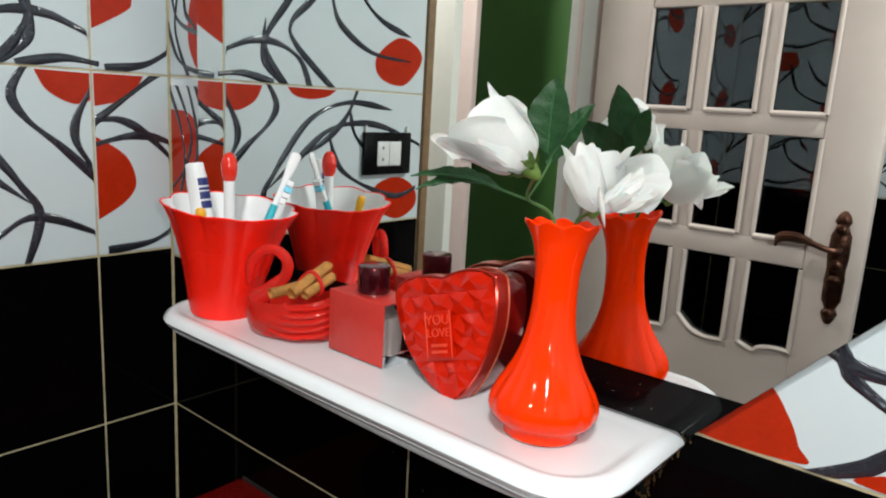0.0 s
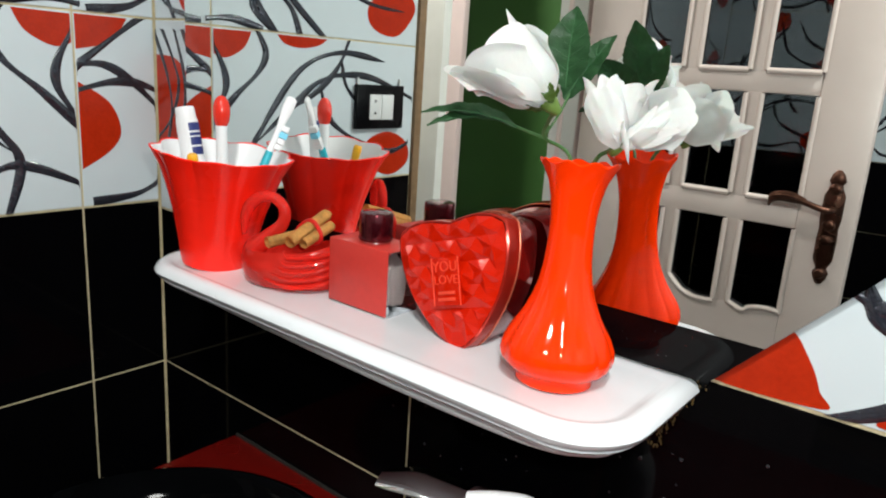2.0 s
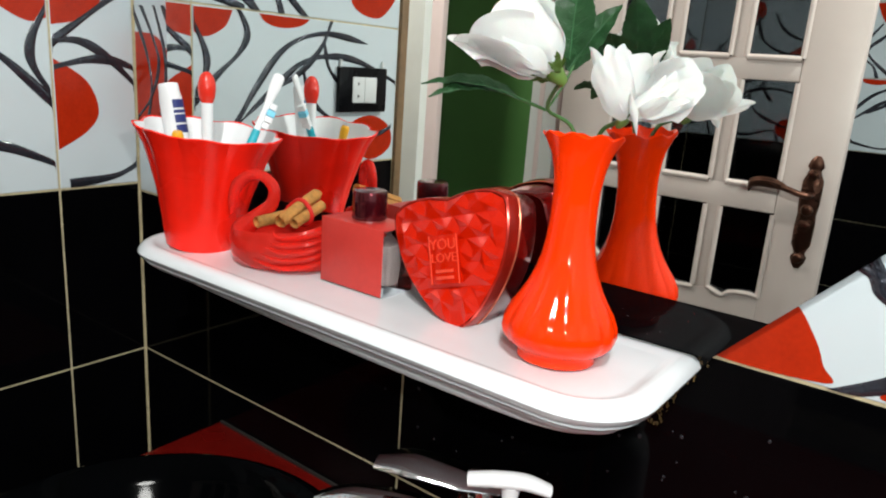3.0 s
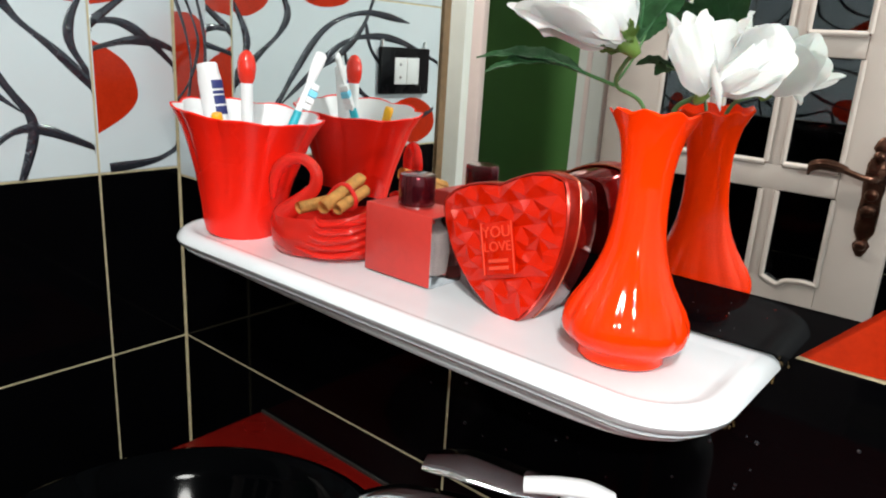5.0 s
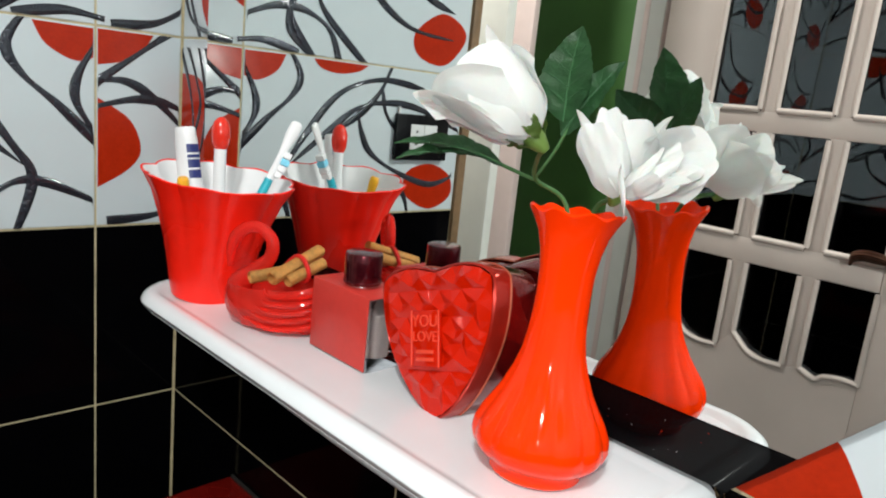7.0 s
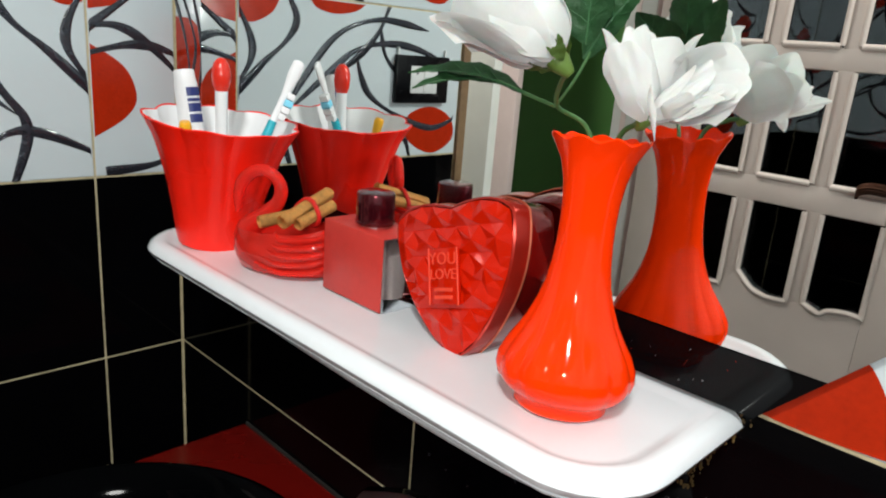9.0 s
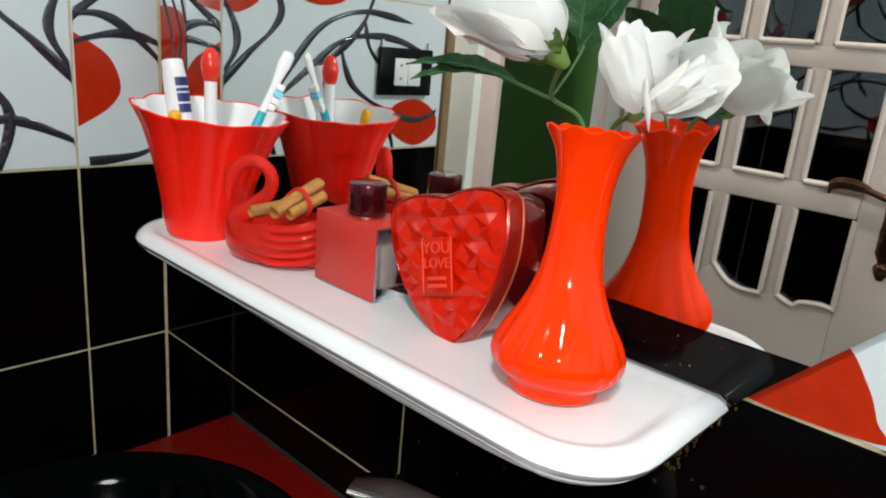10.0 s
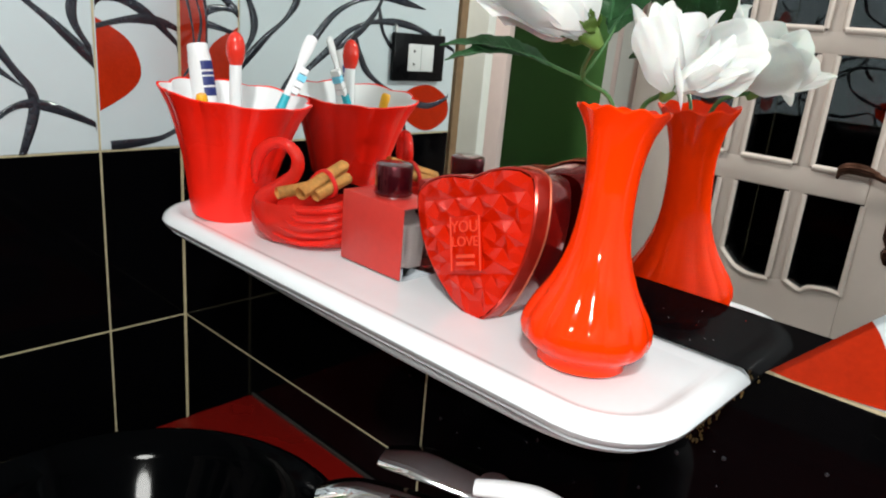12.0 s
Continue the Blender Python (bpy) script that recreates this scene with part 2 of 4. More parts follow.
def red_patch(parent, place, row, pts):
    pts = [p for q in pts for p in ([q, q] if q[1] > 0.245 or q[1] < 0.0035 or q[0] in (0.107, 0.112, 0.092, 0.004) else [q])]
    raw = spline([(u, row + h, 0) for u, h in pts], 6, closed=True)
    ring = [p for n, p in enumerate(raw) if (p - raw[n - 1]).length > 1e-5]
    bm = bmesh.new()
    bm.faces.new([bm.verts.new(place(p.x, p.y, 0.0006)) for p in ring])
    return part("red_motif", bm, M_REDGLAZE, parent, smooth=False)


BAND_A_RED = [
    [(0.112, 0.246), (0.179, 0.247), (0.165, 0.222), (0.134, 0.206), (0.112, 0.211)],
    [(0.228, 0.247), (0.334, 0.247), (0.313, 0.235), (0.276, 0.229), (0.243, 0.234)],
    [(0.493, 0.088), (0.545, 0.066), (0.551, 0.027), (0.499, 0.004), (0.439, 0.031), (0.437, 0.072)],
]
BAND_A_LINES = [
    [(0.113, 0.22), (0.13, 0.188), (0.131, 0.155), (0.113, 0.126)],
    [(0.19, 0.247), (0.206, 0.218), (0.19, 0.185), (0.15, 0.15), (0.112, 0.112)],
    [(0.184, 0.071), (0.218, 0.127), (0.281, 0.198), (0.367, 0.227), (0.475, 0.217), (0.572, 0.167)],
    [(0.382, 0.247), (0.363, 0.207), (0.32, 0.165), (0.266, 0.133)],
    [(0.32, 0.172), (0.33, 0.138), (0.353, 0.104), (0.412, 0.073), (0.496, 0.05), (0.55, 0.066), (0.571, 0.105)],
    [(0.188, 0.077), (0.258, 0.133), (0.315, 0.175), (0.378, 0.19), (0.456, 0.184), (0.556, 0.151)],
    [(0.368, 0.213), (0.379, 0.173), (0.409, 0.141)],
    [(0.232, 0.14), (0.199, 0.101), (0.181, 0.061), (0.196, 0.01)],
    [(0.24, 0.03), (0.201, 0.058), (0.165, 0.057), (0.113, 0.034)],
    [(0.24, 0.03), (0.33, 0.016), (0.42, 0.04), (0.44, 0.01)],
]
BAND_B_RED = [[(0.487, 0.102), (0.542, 0.087), (0.55, 0.058), (0.504, 0.015), (0.441, 0.025), (0.429, 0.062)], [(0.23, 0.247), (0.32, 0.247), (0.33, 0.2), (0.27, 0.18)]]
BAND_B_LINES = [
    [(0.113, 0.046), (0.158, 0.064), (0.208, 0.064), (0.254, 0.041), (0.271, 0.004)],
    [(0.26, 0.18), (0.229, 0.134), (0.186, 0.073), (0.194, 0.036), (0.22, 0.005)],
    [(0.33, 0.2), (0.276, 0.141), (0.234, 0.099), (0.246, 0.064), (0.317, 0.006)],
    [(0.3, 0.22), (0.321, 0.147), (0.344, 0.106), (0.419, 0.068), (0.522, 0.06), (0.571, 0.09)],
    [(0.36, 0.22), (0.396, 0.158), (0.446, 0.125), (0.519, 0.106), (0.571, 0.108)],
    [(0.113, 0.01), (0.144, 0.013), (0.186, 0.005)],
    [(0.184, 0.1), (0.18, 0.051), (0.189, 0.024), (0.215, 0.004)],
]


def motifs(t, place, row, shift, limit, reds, lines, width=0.0115):
    """The printed band of a wide tile, moved along the wall by shift and cut at limit."""
    for pts in reds:
        moved = [(u + shift, h) for u, h in pts]
        if limit[0] < min(u for u, _ in moved) and max(u for u, _ in moved) < limit[1]:
            red_patch(t, place, row, moved)
    for pts in lines:
        moved = [(u + shift, h) for u, h in pts]
        kept = [p for p in moved if limit[0] < p[0] < limit[1]]
        if len(kept) > 2:
            line_relief(t, place, row, kept, width)


def slab(name, x0, x1, y0, y1, z0, z1, mat, label, category):
    return tagged(part(name, box(x0, x1, y0, y1, z0, z1), mat, smooth=False), label, category, kind="structure")


# ---- setting ----
floor = slab("floor", -1.3, 2.2, -2.6, 0.2, -0.1, 0.0, M_FLOOR, "grey tiled bathroom floor", "floor")
ceiling = slab("ceiling", -1.3, 2.2, -2.6, 0.2, 2.5, 2.6, M_PLASTER, "plain white plaster ceiling", "ceiling")
wall_back = slab("wall_back", -0.12, 2.07, 0.0009, 0.15, 0, 2.5, M_GROUT, "cream-grouted tiled wall behind mirror and shelf", "wall")
wall_left = slab("wall_left", -0.085, -0.0009, -0.562, 0.0009, 0, 2.5, M_GROUT, "cream-grouted tiled wall, black below white", "wall")
wall_left_far = slab("wall_left_far", -0.085, -0.003, -2.363, -1.242, 0, 2.5, M_PLASTER, "wall beyond the open doorway", "wall")
wall_over_door = slab("wall_over_door", -0.085, -0.003, -1.242, -0.585, 2.1, 2.5, M_PLASTER, "plain wall above the doorway", "wall")
wall_far = slab("wall_far", -0.12, 2.07, -2.5, -2.363, 0, 2.5, M_GROUT, "tiled wall behind the open door", "wall")
wall_right = slab("wall_right", 1.953, 2.07, -2.363, 0.003, 0, 2.5, M_GROUT, "tiled side wall of the bathroom", "wall")

# left wall's tiles
for k in range(9):
    z0, z1 = ROWS_Z[k], ROWS_Z[k + 1]
    for u0, u1 in ((0.0, 0.109), (0.109, 0.562)):
        black = z1 < 1.11
        t = tile(wall_left, on_left, u0 + (0.0 if u0 else 0.001), u1, z0, z1, M_BLACK if black else M_WHITE, "black_tile" if black else "patterned_tile")
        if black:
            continue
        first = k % 2 == 0
        if u0:
            motifs(t, on_left, z0, 0, (0.11, 0.562), BAND_A_RED if first else BAND_B_RED, BAND_A_LINES if first else BAND_B_LINES)
        elif first:
            red_patch(t, on_left, z0, [(0.107, 0.247), (0.039, 0.247), (0.05, 0.23), (0.07, 0.213), (0.107, 0.204)])
            red_patch(t, on_left, z0, [(0.107, 0.164), (0.067, 0.138), (0.053, 0.1), (0.069, 0.074), (0.107, 0.051)])
            for pts in ([(0.025, 0.247), (0.059, 0.221), (0.107, 0.184)], [(0.107, 0.184), (0.076, 0.187), (0.039, 0.169), (0.004, 0.137)],
                        [(0.107, 0.153), (0.066, 0.164), (0.028, 0.164), (0.004, 0.156)], [(0.082, 0.008), (0.032, 0.013), (0.004, 0.027)]):
                line_relief(t, on_left, z0, pts)
        else:
            red_patch(t, on_left, z0, [(0.107, 0.12), (0.05, 0.13), (0.052, 0.096), (0.06, 0.081), (0.107, 0.053)])
            for pts in ([(0.078, 0.006), (0.036, 0.013), (0.004, 0.032)], [(0.107, 0.2), (0.06, 0.17), (0.004, 0.19)]):
                line_relief(t, on_left, z0, pts)

# back wall's tiles
for k in range(9):
    z0, z1 = ROWS_Z[k], ROWS_Z[k + 1]
    black = z1 < 1.11
    if abs(z1 - 1.1) < 0.01:
        z1 = 1.089
    if abs(z0 - 1.1) < 0.01:
        z0 = 1.089
    for u0, u1 in ((0.001, 0.495), (0.495, 0.995), (0.995, 1.495), (1.495, 1.95)):
        t = tile(wall_back, on_back, u0, u1, z0, z1, M_BLACK if black else M_WHITE, "black_tile" if black else "patterned_tile")
        if black:
            continue
        if u0 < 0.1:
            if k % 2 == 0:
                red_patch(t, on_back, z0, [(0.004, 0.215), (0.055, 0.21), (0.088, 0.176), (0.09, 0.12), (0.085, 0.09), (0.004, 0.08)])
                for pts in ([(0.02, 0.247), (0.049, 0.204), (0.058, 0.173), (0.036, 0.129), (0.006, 0.105)], [(0.05, 0.247), (0.073, 0.185), (0.067, 0.132), (0.05, 0.09)],
                            [(0.004, 0.235), (0.03, 0.19), (0.04, 0.14), (0.02, 0.08)], [(0.07, 0.247), (0.082, 0.225), (0.092, 0.215)]):
                    line_relief(t, on_back, z0, pts, 0.0075)
            else:
                red_patch(t, on_back, z0, [(0.092, 0.12), (0.06, 0.1), (0.053, 0.05), (0.07, 0.015), (0.092, 0.006)])
                for pts in ([(0.005, 0.14), (0.013, 0.103), (0.032, 0.072), (0.092, 0.053)], [(0.043, 0.15), (0.045, 0.09), (0.062, 0.071), (0.092, 0.046)],
                            [(0.004, 0.06), (0.02, 0.03), (0.05, 0.012), (0.092, 0.005)], [(0.03, 0.12), (0.02, 0.06), (0.05, 0.004)]):
                    line_relief(t, on_back, z0, pts, 0.0075)
        elif u0 < 0.5 and k == 4:
            red_patch(t, on_back, z0, [(0.79, 0.004), (0.82, 0.036), (0.844, 0.056), (0.862, 0.036), (0.871, 0.017), (0.874, 0.004)])
            for pts in ([(0.872, 0.094), (0.886, 0.089), (0.9, 0.083), (0.94, 0.08)], [(0.89, 0.004), (0.913, 0.016), (0.94, 0.04), (0.985, 0.05)], [(0.885, 0.1), (0.892, 0.086), (0.905, 0.07), (0.96, 0.04)]):
                line_relief(t, on_back, z0, pts)
            red_patch(t, on_back, z0, [(0.91, 0.004), (0.918, 0.012), (0.935, 0.016), (0.96, 0.004)])
        elif u0 > 0.5:
            motifs(t, on_back, z0, u0 - 0.109, (u0, u1), BAND_A_RED if k % 2 == 0 else BAND_B_RED, BAND_A_LINES if k % 2 == 0 else BAND_B_LINES)

# far and side walls' tiles
for wall, place, edges in ((wall_far, on_far, (0.0, 0.45, 0.95, 1.45, 1.95)), (wall_right, on_right, (0.0, 0.5, 1.0, 1.5, 2.0, 2.36))):
    for k in range(9):
        z0, z1 = ROWS_Z[k], ROWS_Z[k + 1]
        black = z1 < 1.11
        for u0, u1 in zip(edges, edges[1:]):
            t = tile(wall, place, u0 + 0.001, u1, z0, z1, M_BLACK if black else M_WHITE, "black_tile" if black else "patterned_tile")
            if not black and k < 7 and wall is wall_far:
                motifs(t, place, z0, u0 - 0.109, (u0, u1), BAND_A_RED if k % 2 == 0 else BAND_B_RED, BAND_A_LINES if k % 2 == 0 else BAND_B_LINES, 0.011)

for k in range(9):
    z0, z1 = ROWS_Z[k], ROWS_Z[k + 1]
    for u0, u1 in ((1.362, 1.862), (1.862, 2.36)):
        t = tile(wall_left_far, on_left, u0, u1, z0, z1, M_BLACK if z1 < 1.11 else M_WHITE, "black_tile" if z1 < 1.11 else "patterned_tile")
        if z1 > 1.11 and k < 7:
            motifs(t, on_left, z0, u0 - 0.109, (u0, u1), BAND_A_RED if k % 2 == 0 else BAND_B_RED, BAND_A_LINES if k % 2 == 0 else BAND_B_LINES, 0.011)

# wooden end strip, jambs, hall
tagged(part("trim", box(-0.09, 0.006, -0.583, -0.563, 0, 2.12, 0.002), M_WOOD), "brown wooden strip on the end of the tiled wall", "trim", kind="structure")
jamb = part("door_frame", box(-0.088, -0.0, -1.3, -1.245, 0, 2.1, 0.004), M_PINK)
tagged(jamb, "pale pink painted door frame of the open doorway", "door frame", kind="structure")
part("stop", box(-0.06, -0.045, -1.246, -1.24, 0, 2.1, 0.002), M_PINK, jamb)
part("casing", box(-0.001, 0.012, -1.36, -1.262, 0, 2.12, 0.003), M_PINK, jamb)
part("head", box(-0.088, 0.0, -1.245, -0.585, 2.06, 2.1, 0.003), M_PINK, jamb)
hall_wall = slab("wall_hall", -1.1, -0.088, -1.62, -1.55, 0, 2.5, M_GREEN, "plain green painted hall wall", "wall")
slab("wall_hall_side", -1.2, -1.1, -1.62, 0.15, 0, 2.5, M_PALE, "pale hall wall", "wall")
hall_frame = part("door_frame", box(-1.0, -0.5, -1.23, -1.19, 0, 2.1, 0.004), M_PALE)
tagged(hall_frame, "off-white door frame in the hall with lock hole", "door frame", kind="structure")
part("post", box(-0.29, -0.186, -0.9, -0.87, 0, 2.1, 0.004), M_PALE, hall_frame, "off-white painted post")
part("jamb_face", box(-0.499, -0.382, -1.225, -1.2, 0, 2.1, 0.004), M_PINK, hall_frame, "pink painted jamb")
part("strike_hole", box(-0.47, -0.455, -1.201, -1.196, 1.095, 1.112, 0.001), M_BRONZE, hall_frame, "small bronze lock keep")
part("strike_plate", box(-0.475, -0.455, -1.201, -1.197, 1.03, 1.075, 0.001), M_WOOD, hall_frame)

# ---- mirror ----
mirror = thing("wall_mirror", (0, 0, 0), "frameless wall mirror with slanted corner above black strip", "mirror")
X_L = 0.093


def slanted(z0, z1, y0, y1, inset=0.0):
    def right(z):
        return (0.797 + (z - 1.089) * 0.92 if z < 1.36 else 1.046) - inset
    hs = sorted({z0, z1} | ({1.36} if z0 < 1.36 < z1 else set()))
    ring = [(X_L + inset, z) for z in (z1, z0)] + [(right(z), z) for z in hs]
    return loft([[Vector((x, y, z)) for x, z in ring] for y in (y1, y0)], True, True, True)


part("glass", slanted(1.1285, 1.95, -0.0105, -0.0012), M_MIRROR, mirror, smooth=False)
strip = part("black_strip", slanted(1.0905, 1.1275, -0.0107, -0.0012), M_STRIP, mirror, "glossy black strip with glitter specks", smooth=False)

rng = random.Random(7)
bm = bmesh.new()
for _ in range(90):
    z = rng.uniform(1.094, 1.124)
    x, r = rng.uniform(0.12, 0.79), rng.uniform(0.00015, 0.00032)
    q = Euler((rng.uniform(-0.5, 0.5), rng.uniform(0, 3), rng.uniform(-0.5, 0.5))).to_matrix()
    bm.faces.new([bm.verts.new(Vector((x, -0.0112, z)) + q @ Vector(c)) for c in ((-r, 0, -r), (r, 0, -r), (r, 0, r), (-r, 0, r))])
tagged(part("glitter", bm, M_CHROME, mirror, "tiny glitter flakes", smooth=False), kind="stuff")

# ---- open door ----
door = thing("door_1", (0.02, -1.242, 0), "open pinkish-white door with nine glass panes", "door")
door["kind"] = "structure"
COLS = [(0.142, 0.262), (0.298, 0.418), (0.452, 0.572)]  # from the hinge
LEVELS = [(0.832, 1.012), (1.07, 1.308), (1.355, 1.6), (1.645, 1.9)]
T0, T1 = -0.02, 0.02


def rail(x0, x1, z0, z1, d=0.0, name="rail"):
    return part(name, box(x0, x1, T0 + d, T1 - d, z0, z1, 0.004), M_DOOR, door)


rail(0, COLS[0][0], 0.01, 2.04, name="stile")
rail(COLS[2][1], 0.688, 0.01, 2.04, name="stile")
rail(COLS[0][0], COLS[2][1], LEVELS[3][1], 2.04, 0.001)
for (a, b), (c, d) in zip(COLS, COLS[1:]):
    rail(b, c, LEVELS[0][0] - 0.03, LEVELS[3][1], 0.003, "mullion")
for (a, b), (c, d) in zip(LEVELS, LEVELS[1:]):
    rail(COLS[0][0], COLS[2][1], b, c, 0.002)
# bottom rail with a scalloped upper edge
path = [(COLS[0][0], 0.845)]
for n, (a, b) in enumerate(COLS):
    w = b - a
    path += [(a + 0.001 + w * s, 0.80 + h) for s, h in (((0.0, 0.045), (0.3, 0.012), (0.6, 0.0), (1.0, 0.002)) if n < 2 else ((0.0, 0.01), (0.3, -0.004), (0.45, 0.008), (0.75, 0.014), (0.99, 0.012)))]
ring = [(COLS[0][0], 0.01)] + path + [(COLS[2][1], path[-1][1]), (COLS[2][1], 0.01)]
bm = loft([[Vector((x, y, z)) for x, z in ring] for y in (T0 + 0.002, T1 - 0.002)], True, True, True)
part("bottom_rail", bm, M_DOOR, door, smooth=False)
for n, (a, b) in enumerate(COLS):
    pts = [(x, 0.02, z) for x, z in path if a <= x <= b + 0.002]
    part("bead", tube(pts, 0.006, 8, 4), M_DOOR, door)
for a, b in COLS:
    for c, d in LEVELS:
        c2 = 0.785 if c < 0.9 else c
        part("pane", box(a - 0.004, b + 0.004, -0.003, 0.003, c2, d + 0.004), M_PANE, door, smooth=False)
        if c > 0.9:
            part("bead", tube([(a + 0.003, 0.019, c + 0.002), ((a + b) / 2, 0.019, c + 0.002), (b - 0.003, 0.019, c + 0.002)], 0.0075, 10, 2), M_DOOR, door)
        for x in (a + 0.001, b - 0.001):
            low = c + 0.004 if c > 0.9 else (0.845 if x < b - 0.01 and a < 0.4 else 0.808)
            part("bead", tube([(x, 0.019, low), (x, 0.019, (c + d) / 2), (x, 0.019, d - 0.002)], 0.006, 10, 2), M_DOOR, door)
plate = [(0.006, 0), (0.013, 0.012), (0.017, 0.025), (0.011, 0.036), (0.02, 0.055), (0.021, 0.1), (0.019, 0.125), (0.022, 0.15), (0.021, 0.2), (0.011, 0.222), (0.017, 0.232), (0.012, 0.247), (0.004, 0.256)]
bm = bmesh.new()
rings = []
for r, h in plate:
    rings.append([Vector((0.64 + r * math.cos(a), 0.02 + 0.5 * r * max(0, math.sin(a)) + 0.002 * (math.sin(a) > 0), 0.9 + h)) for a in (2 * math.pi * k / 16 for k in range(16))])
handle = part("handle_plate", loft(rings, True, True, True), M_BRONZE, door, "ornate antique bronze handle plate")
part("lever", tube([(0.64, 0.02, 1.07), (0.64, 0.05, 1.07), (0.622, 0.06, 1.072), (0.58, 0.06, 1.083), (0.545, 0.06, 1.085), (0.522, 0.058, 1.078)], [0.009, 0.009, 0.009, 0.009, 0.012, 0.006], 12, 5, flat=0.75), M_BRONZE, handle, "curled bronze lever")
for k in range(4):
    dz, dy = 0.0075 - 0.005 * k, 0.004 * math.sin(k + 0.5)
    part("scroll", tube([(0.592, 0.062, 1.083 + dz * 0.4), (0.568, 0.066 + dy, 1.088 + dz), (0.54, 0.067 + dy, 1.089 + dz), (0.521, 0.062 + dy, 1.081 + dz), (0.516, 0.053, 1.071 + dz)], [0.0035, 0.0046, 0.0048, 0.0044, 0.0032], 8, 5), M_BRONZE, handle)
for z, r in ((0.925, 0.017), (1.0, 0.0205), (1.035, 0.0195), (1.115, 0.0185)):
    part("boss", tube([(0.64, 0.024, z), (0.64, 0.03 + r * 0.35, z), (0.64, 0.032 + r * 0.4, z)], [r * 0.8, r * 0.62, r * 0.2], 14, 3), M_BRONZE, handle)
part("keyhole", tube([(0.64, 0.028, 0.985), (0.64, 0.0315, 0.985)], 0.004, 10, 1), M_DARK, handle)

# ---- socket on the tiled wall ----
socket = thing("wall_socket", (0, -0.46, 1.235), "black framed socket and switch plate on patterned tile", "socket")
part("frame", box(0.0016, 0.0108, -0.062, 0.062, -0.04, 0.04, 0.0022), M_SOCKET, socket)
part("outlet", box(0.0112, 0.013, 0.0003, 0.031, -0.023, 0.023, 0.0006), M_MODULE, socket, "white outlet module with two holes")
part("rocker", box(0.0112, 0.0135, -0.031, -0.0003, -0.023, 0.023, 0.0006), M_MODULE, socket, "white rocker switch")
for z in (0.011, -0.011):
    part("hole", tube([(0.0125, 0.017, z), (0.0135, 0.017, z)], 0.0036, 3, 1), M_DARK, socket)
for y in (-0.055, 0.055):
    part("clip", box(0.002, 0.006, y - 0.0015, y + 0.0015, 0.04, 0.052), M_MODULE, socket)

# ---- shelf ----
S = 1.082
shelf = thing("wall_shelf", (0.495, -0.083, S), "white glazed ceramic wall shelf with rolled rim", "shelf")


def shelf_ring(inset, z):
    x0, x1, y0, y1 = -0.285 + inset, 0.296 - inset, -0.07 + inset, 0.082 - (inset if z > -0.003 and inset > 0.012 else 0) * 0.55
    r, q = max(0.056 - inset * 0.8, 0.012), max(0.062 - inset * 0.8, 0.014)
    out = [Vector((x0, y1, z)), Vector((x0, (y0 + y1) / 2, z))]
    out += [Vector((x0 + q - q * math.cos(a), y0 + q - q * math.sin(a), z)) for a in (math.pi / 2 * k / 8 for k in range(9))]
    out += [Vector((x1 - r + r * math.sin(a), y0 + r - r * math.cos(a), z)) for a in (math.pi / 2 * k / 8 for k in range(9))]
    return out + [Vector((x1, (y0 + y1) / 2, z)), Vector((x1, y1, z))]


prof = [(0.05, -0.022), (0.02, -0.0215), (0.013, -0.0195), (0.0112, -0.0168), (0.0085, -0.0158), (0.0072, -0.0145), (0.0085, -0.0128), (0.0062, -0.0116), (0.002, -0.009), (0.0, -0.0045), (0.0022, 0.0003), (0.007, 0.0038), (0.0125, 0.0045), (0.017, 0.003), (0.021, 0.0006), (0.025, 0.0)]
part("tray", loft([shelf_ring(i, z) for i, z in prof], True, True, True), M_CERAMIC, shelf)


def tier_ring(inset, z):
    """The foot under the tray: its front runs out from the corner and rounds off at the open end."""
    front = [(-0.27, 0.02), (-0.255, -0.012), (-0.225, -0.029), (-0.17, -0.0365), (-0.05, -0.042), (0.08, -0.0455), (0.19, -0.0445), (0.235, -0.0385), (0.257, -0.026), (0.27, -0.01), (0.274, 0.03)]
    path = spline([(x, y, z) for x, y in front], 5)
    out = []
    for n, p in enumerate(path):
        d = (path[min(n + 1, len(path) - 1)] - path[max(n - 1, 0)]).normalized()
        out.append(p + Vector((-d.y, d.x, 0)) * inset)
    return [Vector((-0.27 + inset, 0.082, z))] + out + [Vector((0.28 - inset, 0.082, z))]


foot_prof = [(0.012, -0.0366), (0.005, -0.0358), (0.0015, -0.0335), (0.0, -0.0295), (0.0008, -0.026), (0.0026, -0.0235), (0.0014, -0.022), (0.003, -0.0195)]
part("foot", loft([tier_ring(i, z) for i, z in foot_prof], True, True, True), M_CERAMIC, shelf, "stepped underside of the shelf")
rng = random.Random(5)
bm = bmesh.new()
for n in range(90):
    f = n / 89
    c = Vector((0.2955 - 0.03 * f + rng.gauss(0, 0.0026), 0.0822, 0.001 - 0.064 * f ** 1.2 + rng.gauss(0, 0.003)))
    r = rng.uniform(0.0004, 0.0014)
    lump = bmesh.ops.create_icosphere(bm, subdivisions=1, radius=r)["verts"]
    for v in lump:
        v.co = c + Vector((v.co.x * rng.uniform(0.6, 1.2), v.co.y * 0.35, v.co.z * rng.uniform(0.8, 2.4)))
tagged(part("sealant_stain", bm, M_STAIN, shelf, "yellowish brown sealant stain"), kind="stuff")

